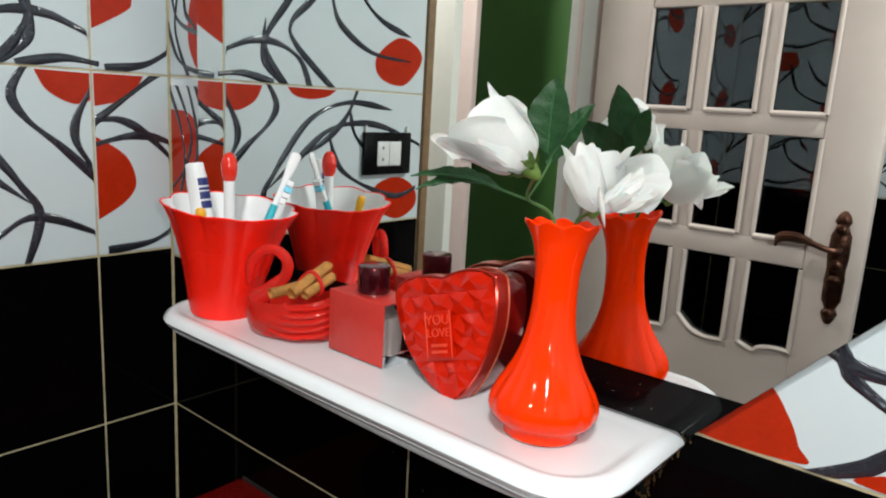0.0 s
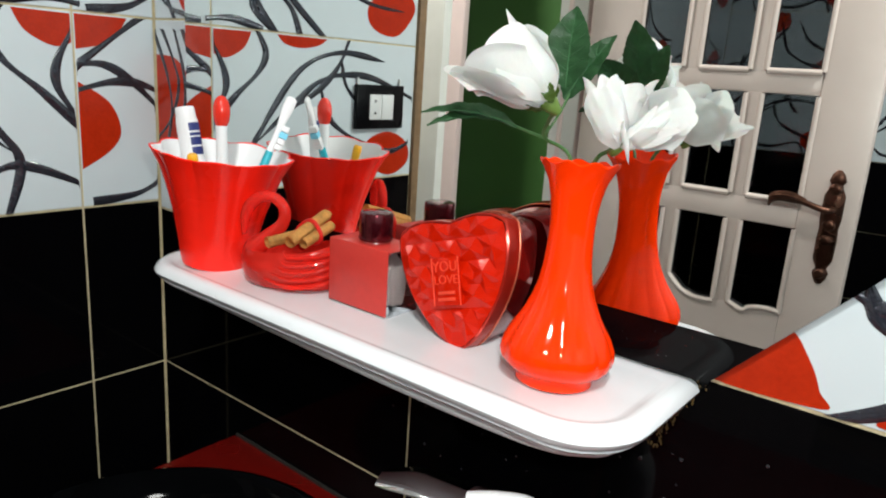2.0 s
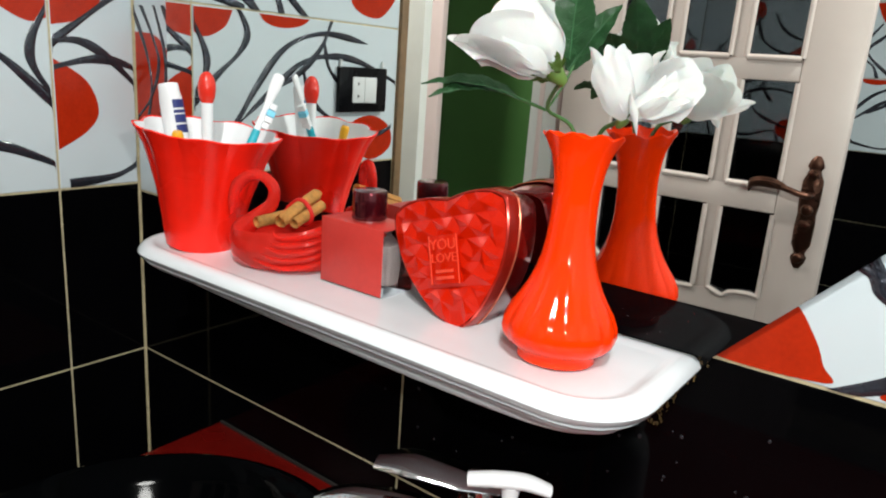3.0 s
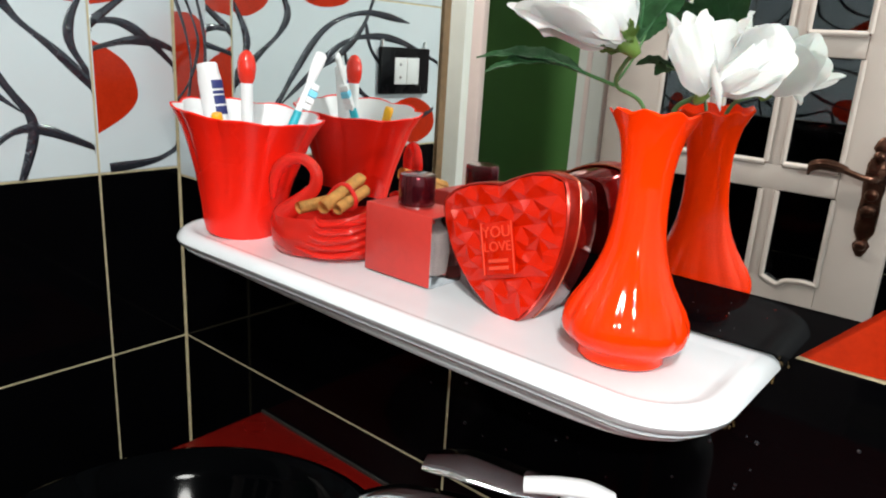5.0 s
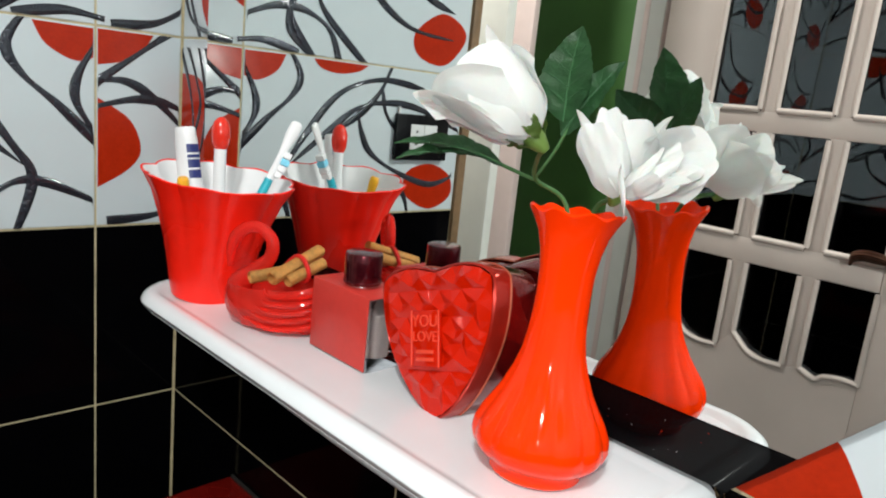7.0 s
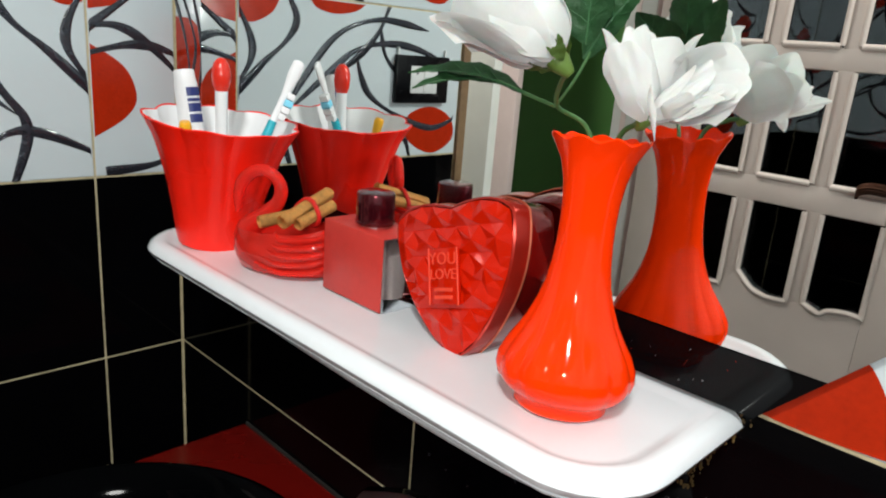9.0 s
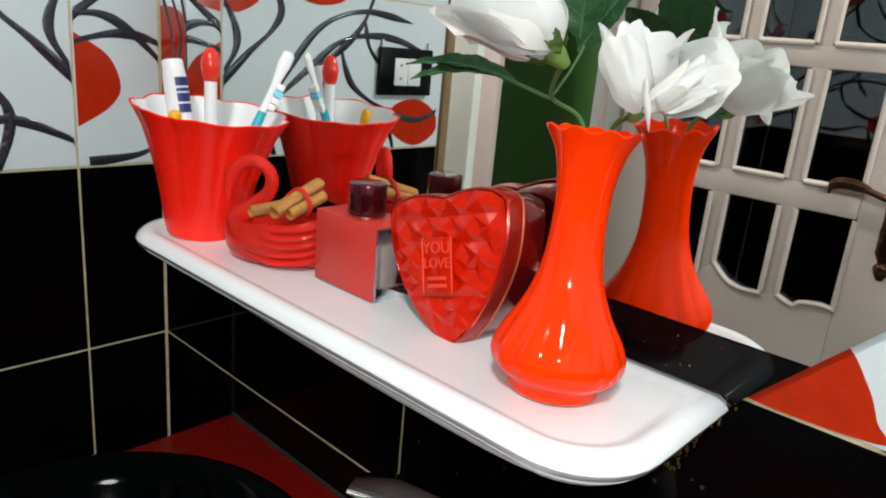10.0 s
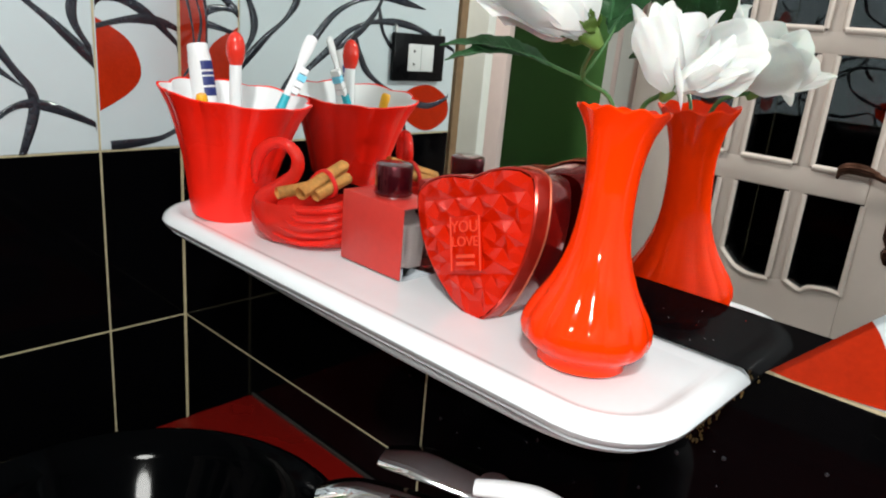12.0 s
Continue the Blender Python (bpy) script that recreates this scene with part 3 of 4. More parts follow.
# ---- cup with brushes ----
CUP = (0.275, -0.089)
cup = thing("toothbrush_cup", (*CUP, S), "glossy red fluted plastic cup with scalloped rim", "cup")
leaning(cup, 0.011, 0.004, 0.126)
cup_prof = [(0.0, 0.0), (0.033, 0.0), (0.0365, 0.002), (0.039, 0.012), (0.043, 0.035), (0.049, 0.062), (0.0565, 0.087), (0.0635, 0.107), (0.0705, 0.12), (0.0735, 0.125)]


def cup_wave(a, k, n=9):
    s = max(0, (k - 2)) / (n - 2)
    return 1 + 0.085 * s * (abs(math.cos(4.5 * a)) ** 0.7 - 0.72), 0.0012 * s ** 4 * math.cos(9 * a)


part("outside", lathe(cup_prof, 108, cup_wave), M_CUP, cup)
inner = [(0.0735, 0.1256), (0.0705, 0.1255), (0.0685, 0.121), (0.0605, 0.105), (0.053, 0.085), (0.046, 0.06), (0.04, 0.03), (0.036, 0.008), (0.0, 0.008)]
part("inside", lathe(inner, 108, lambda a, k: cup_wave(a, max(2, 9 - k * 0.9)), cap_start=False), M_CUPIN, cup, "white inside of the cup")
part("rim", tube([Vector((0.0725 * cup_wave(a, 9)[0] * math.cos(a), 0.0725 * cup_wave(a, 9)[0] * math.sin(a), 0.1256 + cup_wave(a, 9)[1])) for a in (2 * math.pi * k / 108 for k in range(109))], 0.0011, 6, 1, cap=False), M_CUP, cup)

tube_thing = thing("toothpaste_tube", (0.272, -0.096, S + 0.012), "white toothpaste tube with dark blue print in cup", "toothpaste")
leaning(tube_thing, -0.034, -0.006, 0.158, 35)
rings = []
for h, w, d in ((0.0, 0.01, 0.01), (0.03, 0.012, 0.011), (0.1, 0.0125, 0.0105), (0.145, 0.0118, 0.0095), (0.152, 0.0105, 0.0095), (0.159, 0.0102, 0.0095), (0.1605, 0.0092, 0.0085)):
    rings.append([Vector((w * math.cos(a), d * math.sin(a), h)) for a in (2 * math.pi * k / 28 for k in range(28))])
part("body", loft(rings, True, True, True), M_CUPIN, tube_thing)
for n, (h, w) in enumerate(((0.1385, 0.0042), (0.1305, 0.0016), (0.123, 0.0042), (0.1125, 0.0042))):
    bars = [Vector((0.0128 * math.cos(a), 0.0108 * math.sin(a), z)) for z in (h - w, h + w) for a in (-1.15, -0.85, -0.55, -0.25, 0.05)]
    part("print_bar", loft([bars[:5], bars[5:]], False), M_NAVY, tube_thing, "dark blue print")

match = thing("covered_toothbrush", (0.279, -0.083, S + 0.01), "white toothbrush handle with glossy red oval cover", "toothbrush")
part("handle", tube([(0, 0, 0), (0, 0, 0.08), (0, 0, 0.148)], [0.005, 0.006, 0.006], 16, 4), M_CUPIN, match)
part("cover", lathe([(0.0, 0.142), (0.006, 0.1425), (0.0082, 0.148), (0.0092, 0.156), (0.0088, 0.163), (0.007, 0.169), (0.004, 0.173), (0.0, 0.1745)], 24, cap_start=False), M_REDCAP, match, "red oval cover")

brush = thing("toothbrush", (0.309, -0.094, S + 0.03), "white toothbrush with teal grip and blue bristles", "toothbrush")
leaning(brush, 0.01, 0.072, 0.152, 60)
part("grip", tube([(0, 0, 0), (0, 0, 0.07), (0, 0, 0.108)], [0.004, 0.005, 0.0042], 12, 4), M_TEAL, brush, "teal grip")
part("neck", tube([(0, 0, 0.106), (0, 0, 0.122), (0, 0, 0.136), (0, 0, 0.158), (0, 0, 0.17), (0, 0, 0.173)], [0.004, 0.0034, 0.0034, 0.0062, 0.006, 0.002], 14, 5, flat=0.45), M_CUPIN, brush)
for n, (m, ln) in enumerate(((M_CUPIN, 0.0095), (M_CUPIN, 0.0105), (M_BRISTLE, 0.011), (M_CUPIN, 0.01))):
    part("bristles", box(0.0022, ln, -0.0048, 0.0048, 0.112 + 0.0072 * n, 0.1186 + 0.0072 * n, 0.0009), m, brush)
stick = thing("yellow_toothbrush", (0.276, -0.108, S + 0.01), "small yellow brush end showing at cup rim", "toothbrush")
leaning(stick, 0.018, -0.02, 0.116)
part("end", tube([(0, 0, 0), (0, 0, 0.08), (0, 0, 0.113), (0, 0, 0.119)], [0.004, 0.004, 0.0058, 0.004], 12, 4), M_YELLOW, stick)

# ---- glass swan with cinnamon ----
swan = thing("glass_swan_dish", (0.393, -0.0755, S), "translucent red glass swan shaped dish", "dish")
swan.rotation_euler = (0, 0, radians(33))
rings = []
for h, w, l in ((0.0, 0.020, 0.041), (0.003, 0.026, 0.048), (0.012, 0.031, 0.053), (0.024, 0.032, 0.055), (0.034, 0.031, 0.055), (0.041, 0.029, 0.053), (0.0405, 0.026, 0.049), (0.03, 0.022, 0.043), (0.018, 0.016, 0.036)):
    ring = []
    for k in range(72):
        a = 2 * math.pi * k / 72
        lift = 0.012 * max(0, math.cos(a)) ** 2 * (h > 0.02) - 0.004 * max(0, -math.cos(a)) * (h > 0.02)
        tip = 1 + 0.05 * max(0, math.cos(a)) ** 6
        ring.append(Vector((l * tip * math.cos(a), w * (1 + 0.03 * math.sin(a * 9 + h * 300)) * math.sin(a), h + lift)))
    rings.append(ring)
part("bowl", loft(rings, True, True, True), M_REDGLASS, swan)
for side in (-1, 1):
    for n in range(5):
        z = 0.009 + 0.0075 * n
        part("feather", tube([(-0.022 + 0.005 * n, side * 0.029, z + 0.004), (0.004, side * 0.0315, z - 0.002), (0.033, side * 0.026, z + 0.001), (0.054, side * 0.011, z + 0.008)], [0.001, 0.0027, 0.003, 0.002], 8, 5), M_REDGLASS, swan)
part("neck", tube([(-0.036, 0, 0.016), (-0.042, 0, 0.034), (-0.028, 0, 0.048), (-0.013, 0, 0.063), (-0.011, 0, 0.079), (-0.022, 0, 0.09), (-0.036, 0, 0.0895), (-0.047, 0, 0.08), (-0.052, 0, 0.066), (-0.053, 0, 0.05)], [0.012, 0.012, 0.0085, 0.0066, 0.0058, 0.0054, 0.0056, 0.0062, 0.0052, 0.0022], 14, 6), M_REDGLASS, swan, "curved swan neck and head")

cinn = thing("cinnamon_bundle", (0.398, -0.073, S + 0.054), "bundle of cinnamon sticks tied with red ribbon", "cinnamon")


def roll(a, b, r):
    a, b = Vector(a), Vector(b)
    d = (b - a).normalized()
    s = d.cross(Vector((0, 0, 1))).normalized()
    u = s.cross(d)
    bm = bmesh.new()
    out = []
    for p in (a, a.lerp(b, 0.3), a.lerp(b, 0.7), b):
        ring = []
        for k in range(30):
            ang = 0.25 + (2 * math.pi * 1.25) * k / 29
            rr = r * (1 - 0.25 * k / 29) * (1 + 0.06 * math.sin(3 * ang + p.x * 200))
            ring.append(p + rr * (math.cos(ang) * s + math.sin(ang) * u))
        out.append(ring)
    loft(out, False, bm=bm)
    bmesh.ops.solidify(bm, geom=bm.faces[:], thickness=0.0011)
    return bm


part("stick", roll((-0.011, -0.032, -0.006), (-0.002, 0.02, 0.001), 0.0062), M_CINN, cinn)
part("stick", roll((0.014, -0.024, -0.002), (0.002, 0.034, 0.017), 0.0068), M_CINN, cinn)
part("stick", roll((0.02, -0.012, -0.004), (0.014, 0.03, 0.008), 0.0058), M_CINN, cinn)
loop = [(-0.0122, -0.001), (-0.006, 0.0075), (0.006, 0.0152), (0.0155, 0.013), (0.0232, 0.002), (0.0185, -0.0062), (0.004, -0.008), (-0.008, -0.0068), (-0.0122, -0.001)]
part("ribbon", tube([(x, 0.006 + 0.1 * x, z) for x, z in loop], 0.0022, 8, 4), M_RIBBON, cinn, "red ribbon")

# ---- perfume bottle ----
bottle = thing("perfume_bottle", (0.49, -0.0575, S), "square perfume bottle, coral red front, clear sides", "perfume bottle")
glass_body = part("glass_body", box(-0.0395, 0.0395, -0.0205, 0.0215, 0.0, 0.0625, 0.0028), M_GLASS, bottle, "clear thick glass body")
inner_flask = part("inner_flask", loft([[Vector((w * math.copysign(abs(math.cos(a)) ** 0.5, math.cos(a)), d * math.copysign(abs(math.sin(a)) ** 0.5, math.sin(a)), h)) for a in (2 * math.pi * k / 32 for k in range(32))] for h, w, d in ((0.008, 0.026, 0.006), (0.0095, 0.031, 0.0105), (0.03, 0.033, 0.0125), (0.045, 0.03, 0.011), (0.054, 0.016, 0.008), (0.061, 0.008, 0.0065))], True, True, True), M_FLASK, bottle, "hollow of the glass, pale to stand in for scattered light")
glass_body.visible_shadow = inner_flask.visible_shadow = False
part("coat", box(-0.0398, 0.0372, -0.0219, -0.0207, 0.0015, 0.0636, 0.0005), M_LABEL, bottle, "coral red lacquered front")
part("back_coat", box(-0.0398, 0.0372, 0.0217, 0.0227, 0.0015, 0.0636, 0.0003), M_LABEL, bottle, "coral red lacquered back")
part("top_coat", box(-0.0398, 0.0385, -0.0206, 0.0216, 0.0627, 0.0635, 0.0003), M_LABEL, bottle, "coral red lacquered top")
part("side_coat", box(-0.0406, -0.0398, -0.0205, 0.0215, 0.0015, 0.0625, 0.0003), M_LABEL, bottle, "coral red lacquered side")
part("dip_tube", tube([(0.012, 0, 0.006), (0.004, 0, 0.03), (0, 0, 0.06)], 0.0016, 8, 4), M_CUPIN, bottle)
part("neck", lathe([(0.0, 0.062), (0.0125, 0.062), (0.0125, 0.066), (0.0, 0.066)], 32), M_CHROME, bottle)
part("cap", lathe([(0.0, 0.0655), (0.0155, 0.0655), (0.0164, 0.0668), (0.0164, 0.068), (0.0158, 0.0685), (0.016, 0.0695), (0.016, 0.09), (0.0154, 0.0918), (0.0138, 0.0925), (0.0, 0.0922)], 48), M_CAP, bottle, "dark maroon metallic cap")

# ---- heart tin ----
heart = thing("heart_tin", (0.6145, -0.079, S - 0.003), "red heart shaped tin with faceted embossed lid", "tin box")
heart.rotation_euler = (radians(-9), radians(-17), radians(2))


def heart_outline(n, k=1.0):
    out = []
    for i in range(n):
        t = 2 * math.pi * i / n
        x = math.copysign(abs(math.sin(t)) ** (1.9 if math.cos(t) > 0 else 1.18), math.sin(t))
        z = 13 * math.cos(t) - 5 * math.cos(2 * t) - 2 * math.cos(3 * t) - math.cos(4 * t)
        z = 5 + (z - 5) * 0.28 if z > 5 else z
        z += 1.9 * max(0, math.cos(t)) ** 2
        out.append((x * 0.0595 * k, 0.057 + (z + 4.5) / 12.5 * 0.0575 * k))
    return out


N = 48
body = [[Vector((x, y, z)) for x, z in heart_outline(N, k)] for y, k in ((0.006, 0.97), (0.044, 0.97), (0.046, 0.95))]
part("body", loft(body, True, True, True), M_TIN, heart, "dark red metal body")
lid = [[Vector((x, y, z)) for x, z in heart_outline(N, k)] for y, k in ((0.014, 0.985), (0.014, 1.0), (0.002, 1.0), (-0.001, 0.99), (-0.002, 0.965), (0.0, 0.94))]
part("lid", loft(lid, True), M_TINRIM, heart, "rounded lid rim")


def facets():
    """A lid of flat triangular facets: stars whose tips and hollows alternate, cut by the heart's outline."""
    edge = [Vector(p) for p in heart_outline(64, 0.945)]
    inside = [Vector((x, z)) for x, z in heart_outline(64, 0.87)]

    def within(p):
        hit = False
        for a, b in zip(inside, inside[1:] + inside[:1]):
            if (a.y > p.y) != (b.y > p.y) and p.x < (b.x - a.x) * (p.y - a.y) / (b.y - a.y) + a.x:
                hit = not hit
        return hit
    pts, high = list(edge), [0.0] * len(edge)
    pick = random.Random(3)
    for r in range(8):
        for c in range(-4, 5):
            centre = Vector((c * 0.0225 + (0.01125 if r % 2 else 0), 0.006 + r * 0.0195))
            spots = [(0.0, 0.0, 0.0045)] + [(0.01125, k * math.pi / 3, 0.0004) for k in range(6)] + [(0.013, (k + 0.5) * math.pi / 3, 0.0026) for k in range(6)]
            for rad, ang, h in spots:
                p = centre + Vector((rad * math.cos(ang), rad * math.sin(ang)))
                if within(p) and all((p - q).length > 0.0036 for q in pts):
                    pts.append(p)
                    high.append(h + pick.uniform(-0.0004, 0.0004))
    n = len(edge)
    verts, _, faces, orig, _, _ = delaunay_2d_cdt(pts, [], [list(range(n))], 1, 1e-5)
    bm = bmesh.new()
    made = [bm.verts.new((v.x, -0.0022 - (high[o[0]] if o else 0.0), v.y)) for v, o in zip(verts, orig)]
    for f in faces:
        bm.faces.new([made[k] for k in f])
    bmesh.ops.bevel(bm, geom=[e for e in bm.edges if len(e.link_faces) == 2], offset=0.00035, segments=1, affect="EDGES")
    return bm


part("faceted_lid", facets(), M_HEART, heart, "shiny red faceted lid", smooth=False)
part("bead", tube([Vector((x, 0.0145, z)) for x, z in heart_outline(64, 1.003)] + [Vector((heart_outline(64, 1.003)[0][0], 0.0145, heart_outline(64, 1.003)[0][1]))], 0.0008, 6, 1, cap=False), M_COPPER, heart, "thin copper coloured bead")
plaque = part("plaque", box(-0.016, 0.012, -0.0095, -0.006, 0.038, 0.079, 0.001), M_HEART, heart, "embossed lettering plaque")
part("plaque_border", tube([(-0.016, -0.0097, 0.038), (-0.016, -0.0097, 0.0585), (-0.016, -0.0097, 0.079)], 0.0007, 6, 1), M_EMBOSS, plaque)
part("plaque_border", tube([(0.012, -0.0097, 0.038), (0.012, -0.0097, 0.0585), (0.012, -0.0097, 0.079)], 0.0007, 6, 1), M_EMBOSS, plaque)


def letters(text, x, y, z, size, parent, mat):
    curve = bpy.data.curves.new("letters", "FONT")
    curve.body, curve.size, curve.extrude, curve.align_x = text, size, 0.0007, "CENTER"
    tmp = new("letters_tmp", curve)
    bpy.context.view_layer.update()
    me = bpy.data.meshes.new_from_object(tmp.evaluated_get(bpy.context.evaluated_depsgraph_get()))
    bpy.data.objects.remove(tmp)
    me.materials.clear()
    me.materials.append(mat)
    ob = new("letters", me)
    ob.parent = parent
    ob.matrix_local = pose(x, y, z, 90, 0, 0)
    return ob


letters("YOU", -0.002, -0.0097, 0.0672, 0.0125, plaque, M_EMBOSS)
letters("LOVE", -0.002, -0.0097, 0.0565, 0.0108, plaque, M_EMBOSS)
for z in (0.049, 0.0435):
    part("letter_bar", box(-0.011, 0.007, -0.0104, -0.009, z - 0.0014, z + 0.0014, 0.0003), M_EMBOSS, plaque)

# ---- vase and roses ----
VX, VY = 0.704, -0.078
vase = thing("vase", (VX, VY, S), "glossy orange-red fluted ceramic vase", "vase")
leaning(vase, -0.004, 0.0128, 0.165)
vp = [(0.0, 0.0), (0.028, 0.0), (0.0292, 0.0012), (0.0294, 0.0062), (0.0312, 0.0085), (0.0378, 0.0125), (0.0418, 0.0175), (0.043, 0.023), (0.042, 0.03), (0.0382, 0.0385), (0.0332, 0.0465), (0.0282, 0.0555), (0.0234, 0.067), (0.02, 0.0785), (0.018, 0.091), (0.017, 0.104), (0.0167, 0.116), (0.0171, 0.129), (0.0188, 0.1415), (0.0218, 0.153), (0.0262, 0.1615), (0.029, 0.166), (0.0284, 0.1672), (0.0255, 0.163), (0.019, 0.148), (0.016, 0.13), (0.016, 0.1)]


def vase_wave(a, k):
    low = math.exp(-((k - 8.5) / 3.6) ** 2)
    top = math.exp(-((k - 21.2) / 1.7) ** 2)
    return 1 + 0.05 * low * (abs(math.cos(a * 6.5)) ** 0.8 - 0.7) + 0.03 * top * math.cos(9 * a), 0.0016 * top * math.cos(9 * a)


part("foot", lathe(vp[:5], 128, vase_wave), M_VASE, vase)
part("body", lathe(vp[4:23], 128, lambda a, k: vase_wave(a, k + 4), cap_start=False), M_VASE, vase)
part("lining", lathe(vp[22:], 128, lambda a, k: vase_wave(a, k + 22), cap_start=False), M_VASE, vase)


def frame_of(axis):
    w = Vector(axis).normalized()
    u = w.cross(Vector((0, 0, 1)) if abs(w.z) < 0.9 else Vector((1, 0, 0))).normalized()
    return u, w.cross(u), w


def petal(base, axis, turn, span, length, radius, flare, point=0.0, ragged=0.02):
    """A round-topped petal wrapped round axis: span is its half width as an angle, flare how far its edge opens, point how far its tip is drawn out."""
    u, v, w = frame_of(axis)
    rings = []
    for i in range(19):
        t = i / 18
        bud = 0.2 + 0.8 * math.sin(math.pi * 0.5 * min(1, t / 0.45)) ** 0.85
        row = []
        for j in range(21):
            s = (j - 10) / 10
            a = turn + span * s * (0.5 + 0.5 * math.sin(math.pi * 0.5 * min(1, t / 0.45)))
            top = 1 - 0.34 * abs(s) ** 2.4 + point * max(0, 1 - abs(s) * 1.15) ** 1.15
            curl = 0.35 * max(0, t - 0.86) ** 1.1 * (flare > 0.1) * (1 - point * 4)
            wob = ragged * t * t * (math.sin(4.1 * s + turn * 5) + 0.5 * math.sin(9 * s + 6 * t + turn * 3))
            fold = ragged * 0.22 * t * math.sin(17 * s + turn * 9)
            r = radius * (bud + wob * 1.5 + fold) + length * (flare * t ** 1.5 + curl + 0.05 * abs(s) ** 3 * t * (flare > 0.1))
            h = length * (t * top - 0.25 * flare * t * t + wob * 0.35 * t - curl * 0.5)
            row.append(base + w * h + r * (math.cos(a) * u + math.sin(a) * v))
        rings.append(row)
    bm = loft(rings, False)
    bmesh.ops.solidify(bm, geom=bm.faces[:], thickness=0.0006)
    return bm


def leaf(base, tip, width, droop, normal=(0, 0, 1)):
    a, b = Vector(base), Vector(tip)
    d = b - a
    n = Vector(normal)
    s = d.cross(n).normalized()
    n = s.cross(d).normalized()
    rings = []
    for i in range(37):
        t = i / 36
        w = width * 0.5 * math.sin(math.pi * t ** 0.8) ** 0.85 * (1 + 0.07 * (1 - i % 3 / 2)) + 0.0003
        c = a + d * t + n * (droop * math.sin(math.pi * t))
        rings.append([c + s * (w * k) + n * (abs(k) * w * 0.28 + 0.0006 * math.sin(i * 0.75 + 3 * k)) for k in (-1, -0.5, 0, 0.5, 1)])
    bm = loft(rings, False)
    bmesh.ops.solidify(bm, geom=bm.faces[:], thickness=0.0005)
    return bm


rng = random.Random(11)
rose = thing("artificial_rose", (0, 0, 0), "white artificial rose bud with green leaves in vase", "flower", "roses in the vase")
calyx = Vector((0.694, -0.108, 1.29))
ax1 = Vector((-0.56, -0.34, 0.58))
for turn, span, ln, rad, fl, pt in ((0.5, 1.5, 0.052, 0.010, 0.04, 0.0), (2.6, 1.5, 0.056, 0.012, 0.06, 0.0), (4.6, 1.5, 0.054, 0.0125, 0.05, 0.0), (1.6, 1.2, 0.06, 0.0145, 0.17, 0.0), (3.4, 1.3, 0.058, 0.0165, 0.07, 0.0),
                                  (0.1, 1.2, 0.056, 0.017, 0.14, 0.0), (2.5, 1.1, 0.061, 0.0175, 0.15, 0.0), (4.6, 1.1, 0.06, 0.0175, 0.07, 0.09), (3.75, 1.15, 0.054, 0.0195, 0.06, 0.0), (1.9, 0.9, 0.066, 0.0175, 0.2, 0.0), (1.35, 0.8, 0.072, 0.017, 0.2, 0.0), (5.6, 1.1, 0.052, 0.0185, 0.12, 0.0)):
    part("petal", petal(calyx, ax1, turn, span, ln, rad, fl, pt), M_PETAL, rose)
u, v, w = frame_of(ax1)
part("calyx", tube([calyx - w * 0.01, calyx - w * 0.002, calyx + w * 0.008], [0.0025, 0.006, 0.0075], 12, 4), M_CALYX, rose, "yellowish green calyx")
for k in range(4):
    a = k * 1.57 + 0.4
    o = math.cos(a) * u + math.sin(a) * v
    part("sepal", leaf(calyx - w * 0.002 + o * 0.006, calyx + w * 0.022 + o * 0.015, 0.009, 0.002, o), M_CALYX, rose)
part("stem", tube([(0.7, -0.066, S + 0.12), (0.692, -0.066, 1.25), (0.677, -0.08, 1.264), (0.688, -0.095, 1.278), tuple(calyx - w * 0.008)], 0.0014, 8, 6), M_STEM, rose)
part("stem_branch", tube([(0.676, -0.081, 1.264), (0.66, -0.095, 1.271), (0.64, -0.105, 1.278)], 0.0012, 8, 5), M_STEM, rose)
part("stem_branch", tube([(0.676, -0.081, 1.264), (0.683, -0.075, 1.28), (0.688, -0.07, 1.296)], 0.0009, 8, 5), M_STEM, rose)
for base, tip, wd, dr, nm in (((0.662, -0.094, 1.27), (0.6, -0.13, 1.276), 0.022, 0.006, (0.1, -0.28, 0.9)), ((0.652, -0.1, 1.274), (0.615, -0.14, 1.268), 0.02, 0.004, (0.1, -0.25, 0.9)),
                              ((0.684, -0.07, 1.3), (0.681, -0.06, 1.357), 0.033, 0.003, (0.1, -0.95, 0.1)), ((0.684, -0.07, 1.292), (0.713, -0.058, 1.338), 0.022, 0.003, (0.0, -0.9, 0.3)), ((0.686, -0.066, 1.297), (0.66, -0.04, 1.325), 0.028, 0.003, (-0.3, 0.8, 0.4))):
    blade = part("leaf", leaf(base, tip, wd, dr, nm), M_LEAF, rose, "dark green serrated leaf")
    a, d = Vector(base), Vector(tip) - Vector(base)
    s = d.cross(Vector(nm)).normalized()
    n = s.cross(d).normalized()

    def rib(t, k):
        w = wd * 0.5 * math.sin(math.pi * t ** 0.8) ** 0.85
        return a + d * t + s * (w * k) + n * (dr * math.sin(math.pi * t) + abs(k) * w * 0.28 + 0.0003)
    part("vein", tube([rib(t, 0) for t in (0.0, 0.25, 0.5, 0.75, 0.97)], [0.0009, 0.0008, 0.0006, 0.0005, 0.0002], 6, 4), M_VEIN, blade)
    for t in (0.2, 0.35, 0.5, 0.65):
        for k in (-0.8, 0.8):
            part("vein", tube([rib(t, 0), rib(t + 0.07, k * 0.5), rib(t + 0.13, k)], 0.0003, 5, 3), M_VEIN, blade)

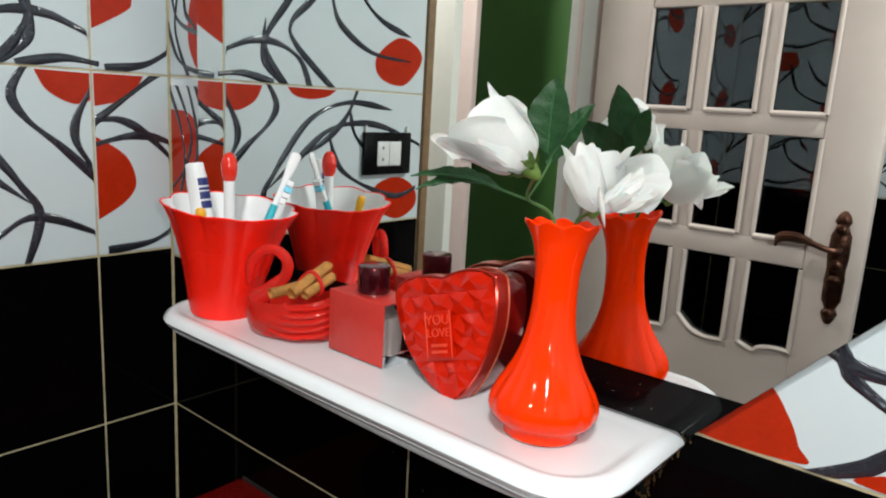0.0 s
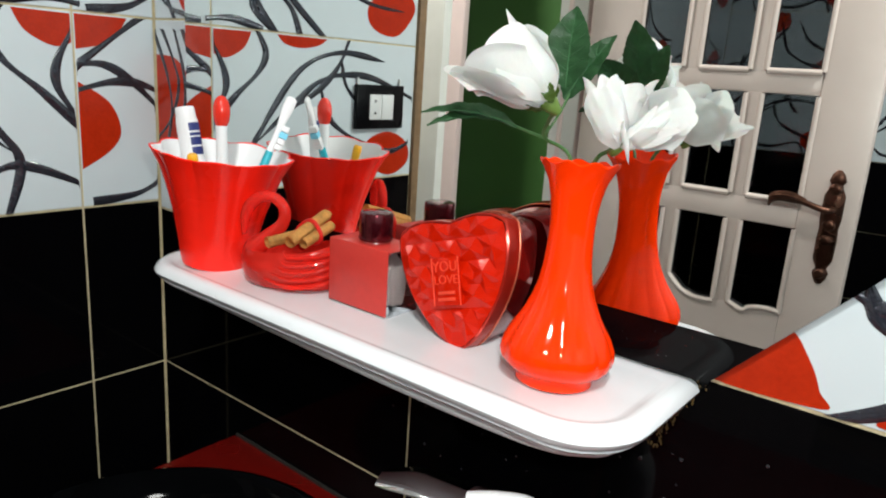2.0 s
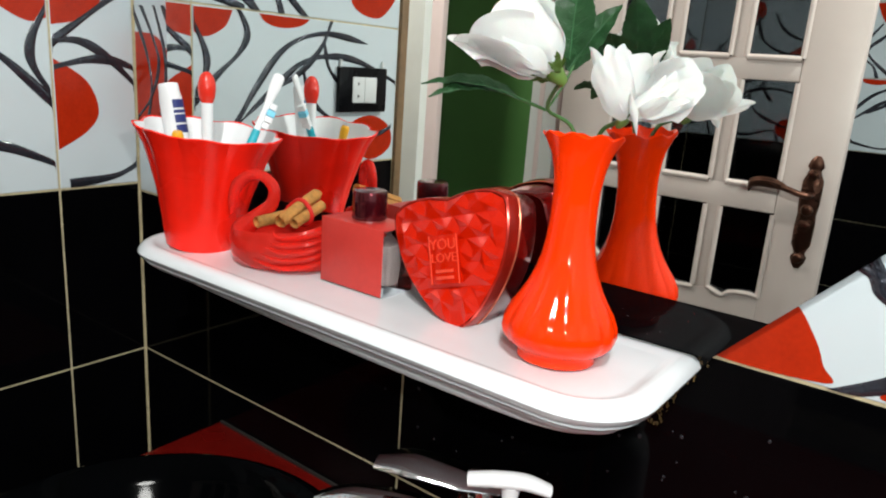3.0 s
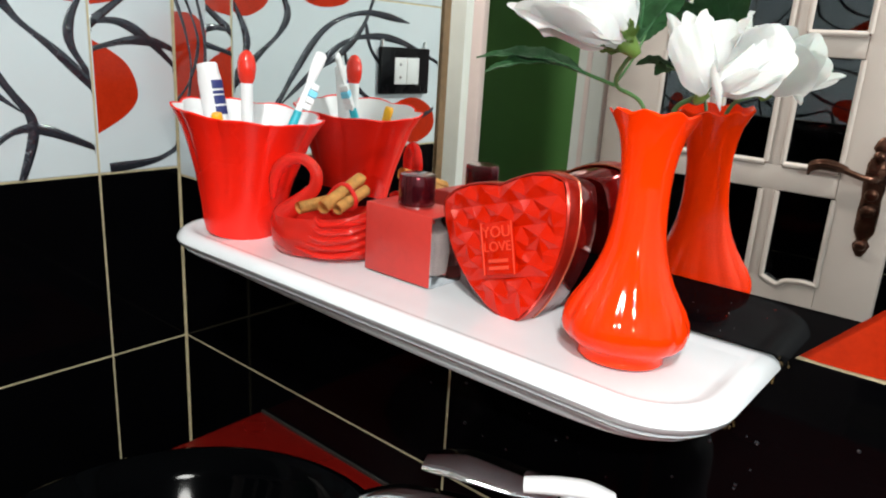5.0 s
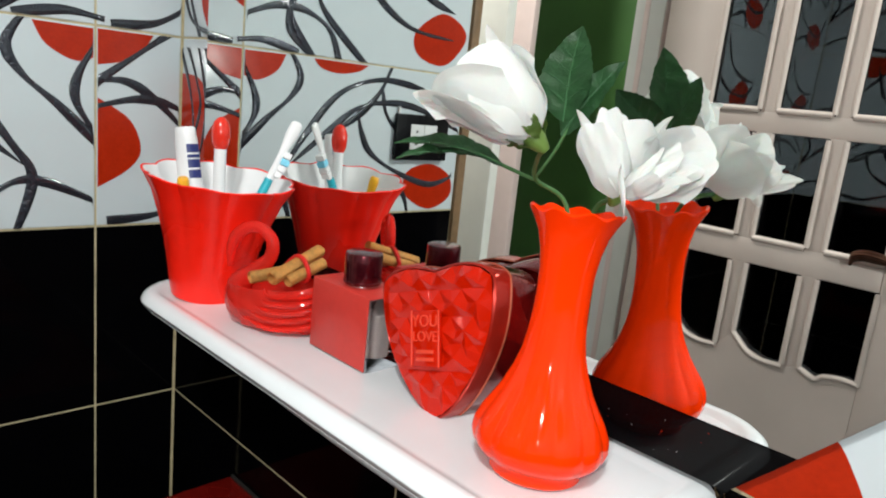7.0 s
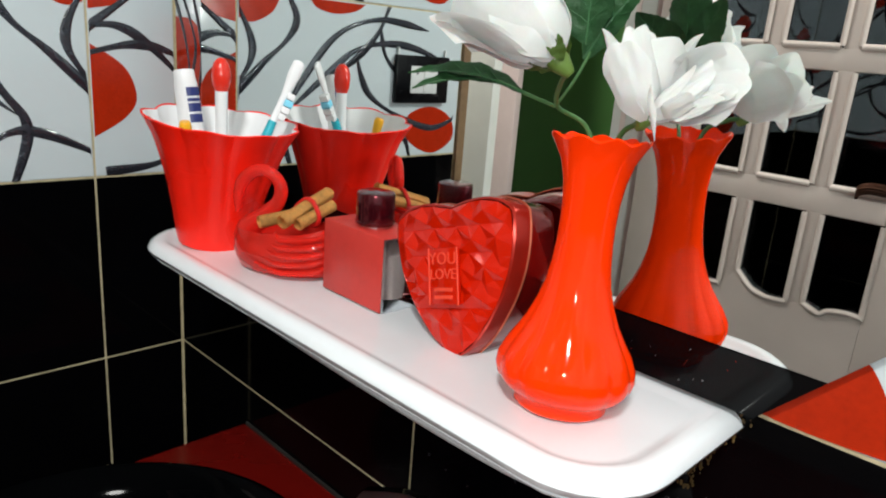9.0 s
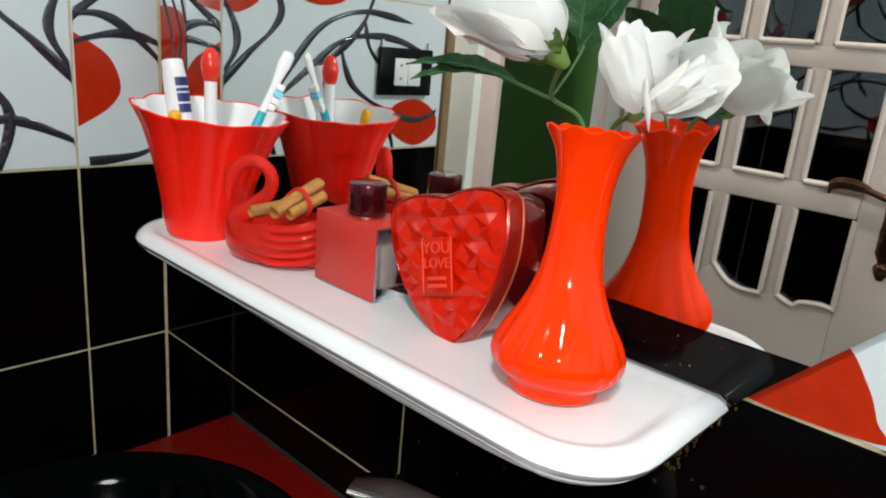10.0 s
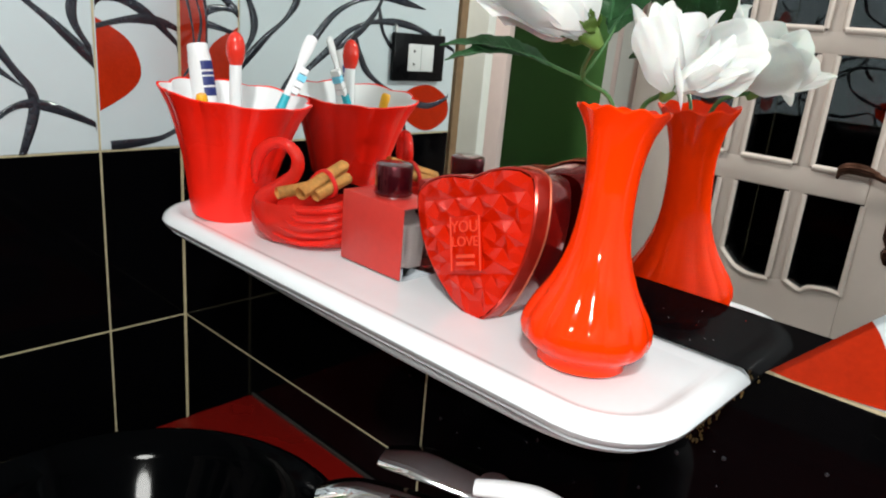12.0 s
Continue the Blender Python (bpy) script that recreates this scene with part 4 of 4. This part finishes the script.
rose_b = thing("artificial_rose", (0, 0, 0), "open white artificial rose leaning over vase rim", "flower", "roses in the vase")
c2 = Vector((0.734, -0.078, 1.262))
CLUMPS = (
    ((0, 0, 0), (-0.3, -0.18, 0.92), 0.06, ((0.3, 1.1, 0.05, 0.008, 0.02), (2.5, 1.1, 0.053, 0.010, 0.03), (4.5, 1.0, 0.05, 0.0105, 0.06), (3.4, 0.9, 0.046, 0.0115, 0.09))),
    ((0.004, -0.004, 0.002), (0.64, 0.14, 0.56), 0.08, ((0.2, 0.9, 0.036, 0.006, 0.02), (2.0, 0.9, 0.039, 0.0075, 0.03), (3.7, 0.9, 0.04, 0.008, 0.06), (5.2, 0.9, 0.034, 0.008, 0.04))),
    ((-0.006, 0.014, 0.006), (0.7, -0.1, 0.42), 0.03, ((2.1, 1.1, 0.047, 0.011, 0.06), (2.7, 1.1, 0.05, 0.013, 0.1), (3.5, 1.1, 0.052, 0.014, 0.1), (4.2, 1.0, 0.046, 0.013, 0.1), (3.1, 1.0, 0.044, 0.015, 0.14))),
    ((0.01, -0.002, 0.006), (0.8, -0.42, 0.4), 0.09, ((0.4, 0.8, 0.034, 0.006, 0.04), (2.6, 0.8, 0.036, 0.007, 0.06))),
    ((-0.008, 0.014, 0.004), (-0.02, -0.08, 0.9), 0.03, ((4.0, 1.1, 0.042, 0.015, 0.1), (5.3, 1.1, 0.044, 0.017, 0.12))),
)
for off, ax2, ragged, petals in CLUMPS:
    for turn, span, ln, rad, fl in petals:
        part("petal", petal(c2 + Vector(off), Vector(ax2), turn, span, ln, rad, fl, 0.0, ragged), M_PETAL, rose_b)
part("petal", petal(Vector((0.742, -0.09, 1.284)), Vector((0.4, -0.1, -0.75)), 0.6, 0.9, 0.028, 0.006, 0.03, 0.1), M_PETAL, rose_b, "drooping petal")
part("calyx", tube([(0.728, -0.075, 1.258), (0.732, -0.077, 1.262), (0.735, -0.078, 1.27)], [0.002, 0.004, 0.007], 10, 4), M_CALYX, rose_b)
part("stem", tube([(0.7, -0.064, S + 0.12), (0.71, -0.064, 1.248), (0.722, -0.068, 1.259), (0.731, -0.077, 1.262)], 0.0016, 8, 6), M_STEM, rose_b)

# ---- small domes added to give the black tiles their glints ----
rng = random.Random(23)
bm = bmesh.new()
for n in range(70):
    r = rng.uniform(0.0006, 0.0017) if n % 5 else rng.uniform(0.0016, 0.0026)
    c = Vector((rng.uniform(0.47, 1.02), -0.0002, 0.87 + 0.17 * rng.random() ** 0.8))
    for v in bmesh.ops.create_icosphere(bm, subdivisions=2, radius=r)["verts"]:
        v.co = c + Vector((v.co.x, v.co.y * 0.4, v.co.z * 1.1))
tagged(part("glint_domes", bm, M_GLINT), "small added domes that catch glints on black wall tiles", "water drops", kind="stuff")

# ---- counter, basin, tap, soap ----
counter = thing("washstand_counter", (0, 0, 0), "glossy red counter slab under black basin", "counter")
part("slab", box(0.185, 1.05, -0.52, -0.004, 0.77, 0.8, 0.003), M_COUNTER, counter)
part("sealant", box(0.185, 1.05, -0.0035, -0.0005, 0.79, 0.8015, 0.0005), M_FRAMEGAP, counter, "greyish sealant bead")
part("front", box(0.2, 1.03, -0.5, -0.02, 0.0, 0.769, 0.004), M_BLACK, counter, "black washstand base")
basin = thing("vessel_basin", (0.486, -0.302, 0.8), "round glossy black vessel basin", "basin")
part("bowl", lathe([(0.0, 0.0), (0.09, 0.0), (0.118, 0.012), (0.156, 0.06), (0.171, 0.09), (0.1755, 0.097), (0.176, 0.101), (0.171, 0.103), (0.164, 0.1), (0.148, 0.085), (0.126, 0.05), (0.08, 0.022), (0.02, 0.015), (0.0, 0.015)], 96), M_BASIN, basin)
part("drain", lathe([(0.0, 0.0155), (0.02, 0.0158), (0.022, 0.0175), (0.018, 0.019), (0.0, 0.0188)], 32), M_CHROME, basin, "chrome drain")
tap = thing("basin_tap", (0.664, -0.1, 0.8), "chrome single lever basin tap", "tap")
part("body", lathe([(0.0, 0.0), (0.024, 0.0), (0.024, 0.004), (0.0185, 0.008), (0.0175, 0.11), (0.019, 0.145), (0.0175, 0.158), (0.0, 0.16)], 40), M_CHROME, tap)
part("spout", tube([(-0.005, -0.003, 0.122), (-0.05, -0.025, 0.13), (-0.095, -0.047, 0.128), (-0.122, -0.06, 0.118)], [0.015, 0.017, 0.0185, 0.016], 20, 6, flat=0.75), M_CHROME, tap)
part("lever", tube([(0.014, 0.007, 0.166), (-0.015, -0.008, 0.17), (-0.05, -0.026, 0.175), (-0.078, -0.038, 0.172)], [0.012, 0.02, 0.021, 0.014], 20, 6, flat=0.25), M_CHROME, tap, "flat chrome lever")
part("lever_neck", tube([(0.0, 0.0, 0.155), (0.0, 0.0, 0.174)], [0.014, 0.012], 20, 2), M_CHROME, tap)
part("collar_ring", tube([Vector((0.0185 * math.cos(a), 0.0185 * math.sin(a), 0.138)) for a in (2 * math.pi * k / 32 for k in range(33))], 0.002, 8, 1, cap=False), M_CHROME, tap)
soap = thing("soap_dispenser", (0.7, -0.118, 0.8), "white plastic soap pump bottle", "soap dispenser")
part("bottle", lathe([(0.0, 0.0), (0.024, 0.0), (0.026, 0.004), (0.026, 0.12), (0.022, 0.135), (0.0165, 0.142), (0.0165, 0.158), (0.013, 0.163), (0.0, 0.163)], 40), M_CUPIN, soap)
part("stem", lathe([(0.0, 0.16), (0.007, 0.16), (0.0055, 0.175), (0.0075, 0.19), (0.0, 0.19)], 20), M_CUPIN, soap)
part("nozzle", tube([(-0.028, -0.016, 0.19), (-0.01, -0.006, 0.193), (0.009, 0.006, 0.193), (0.024, 0.017, 0.187)], [0.0075, 0.0085, 0.0085, 0.007], 16, 6, flat=0.65), M_CUPIN, soap)
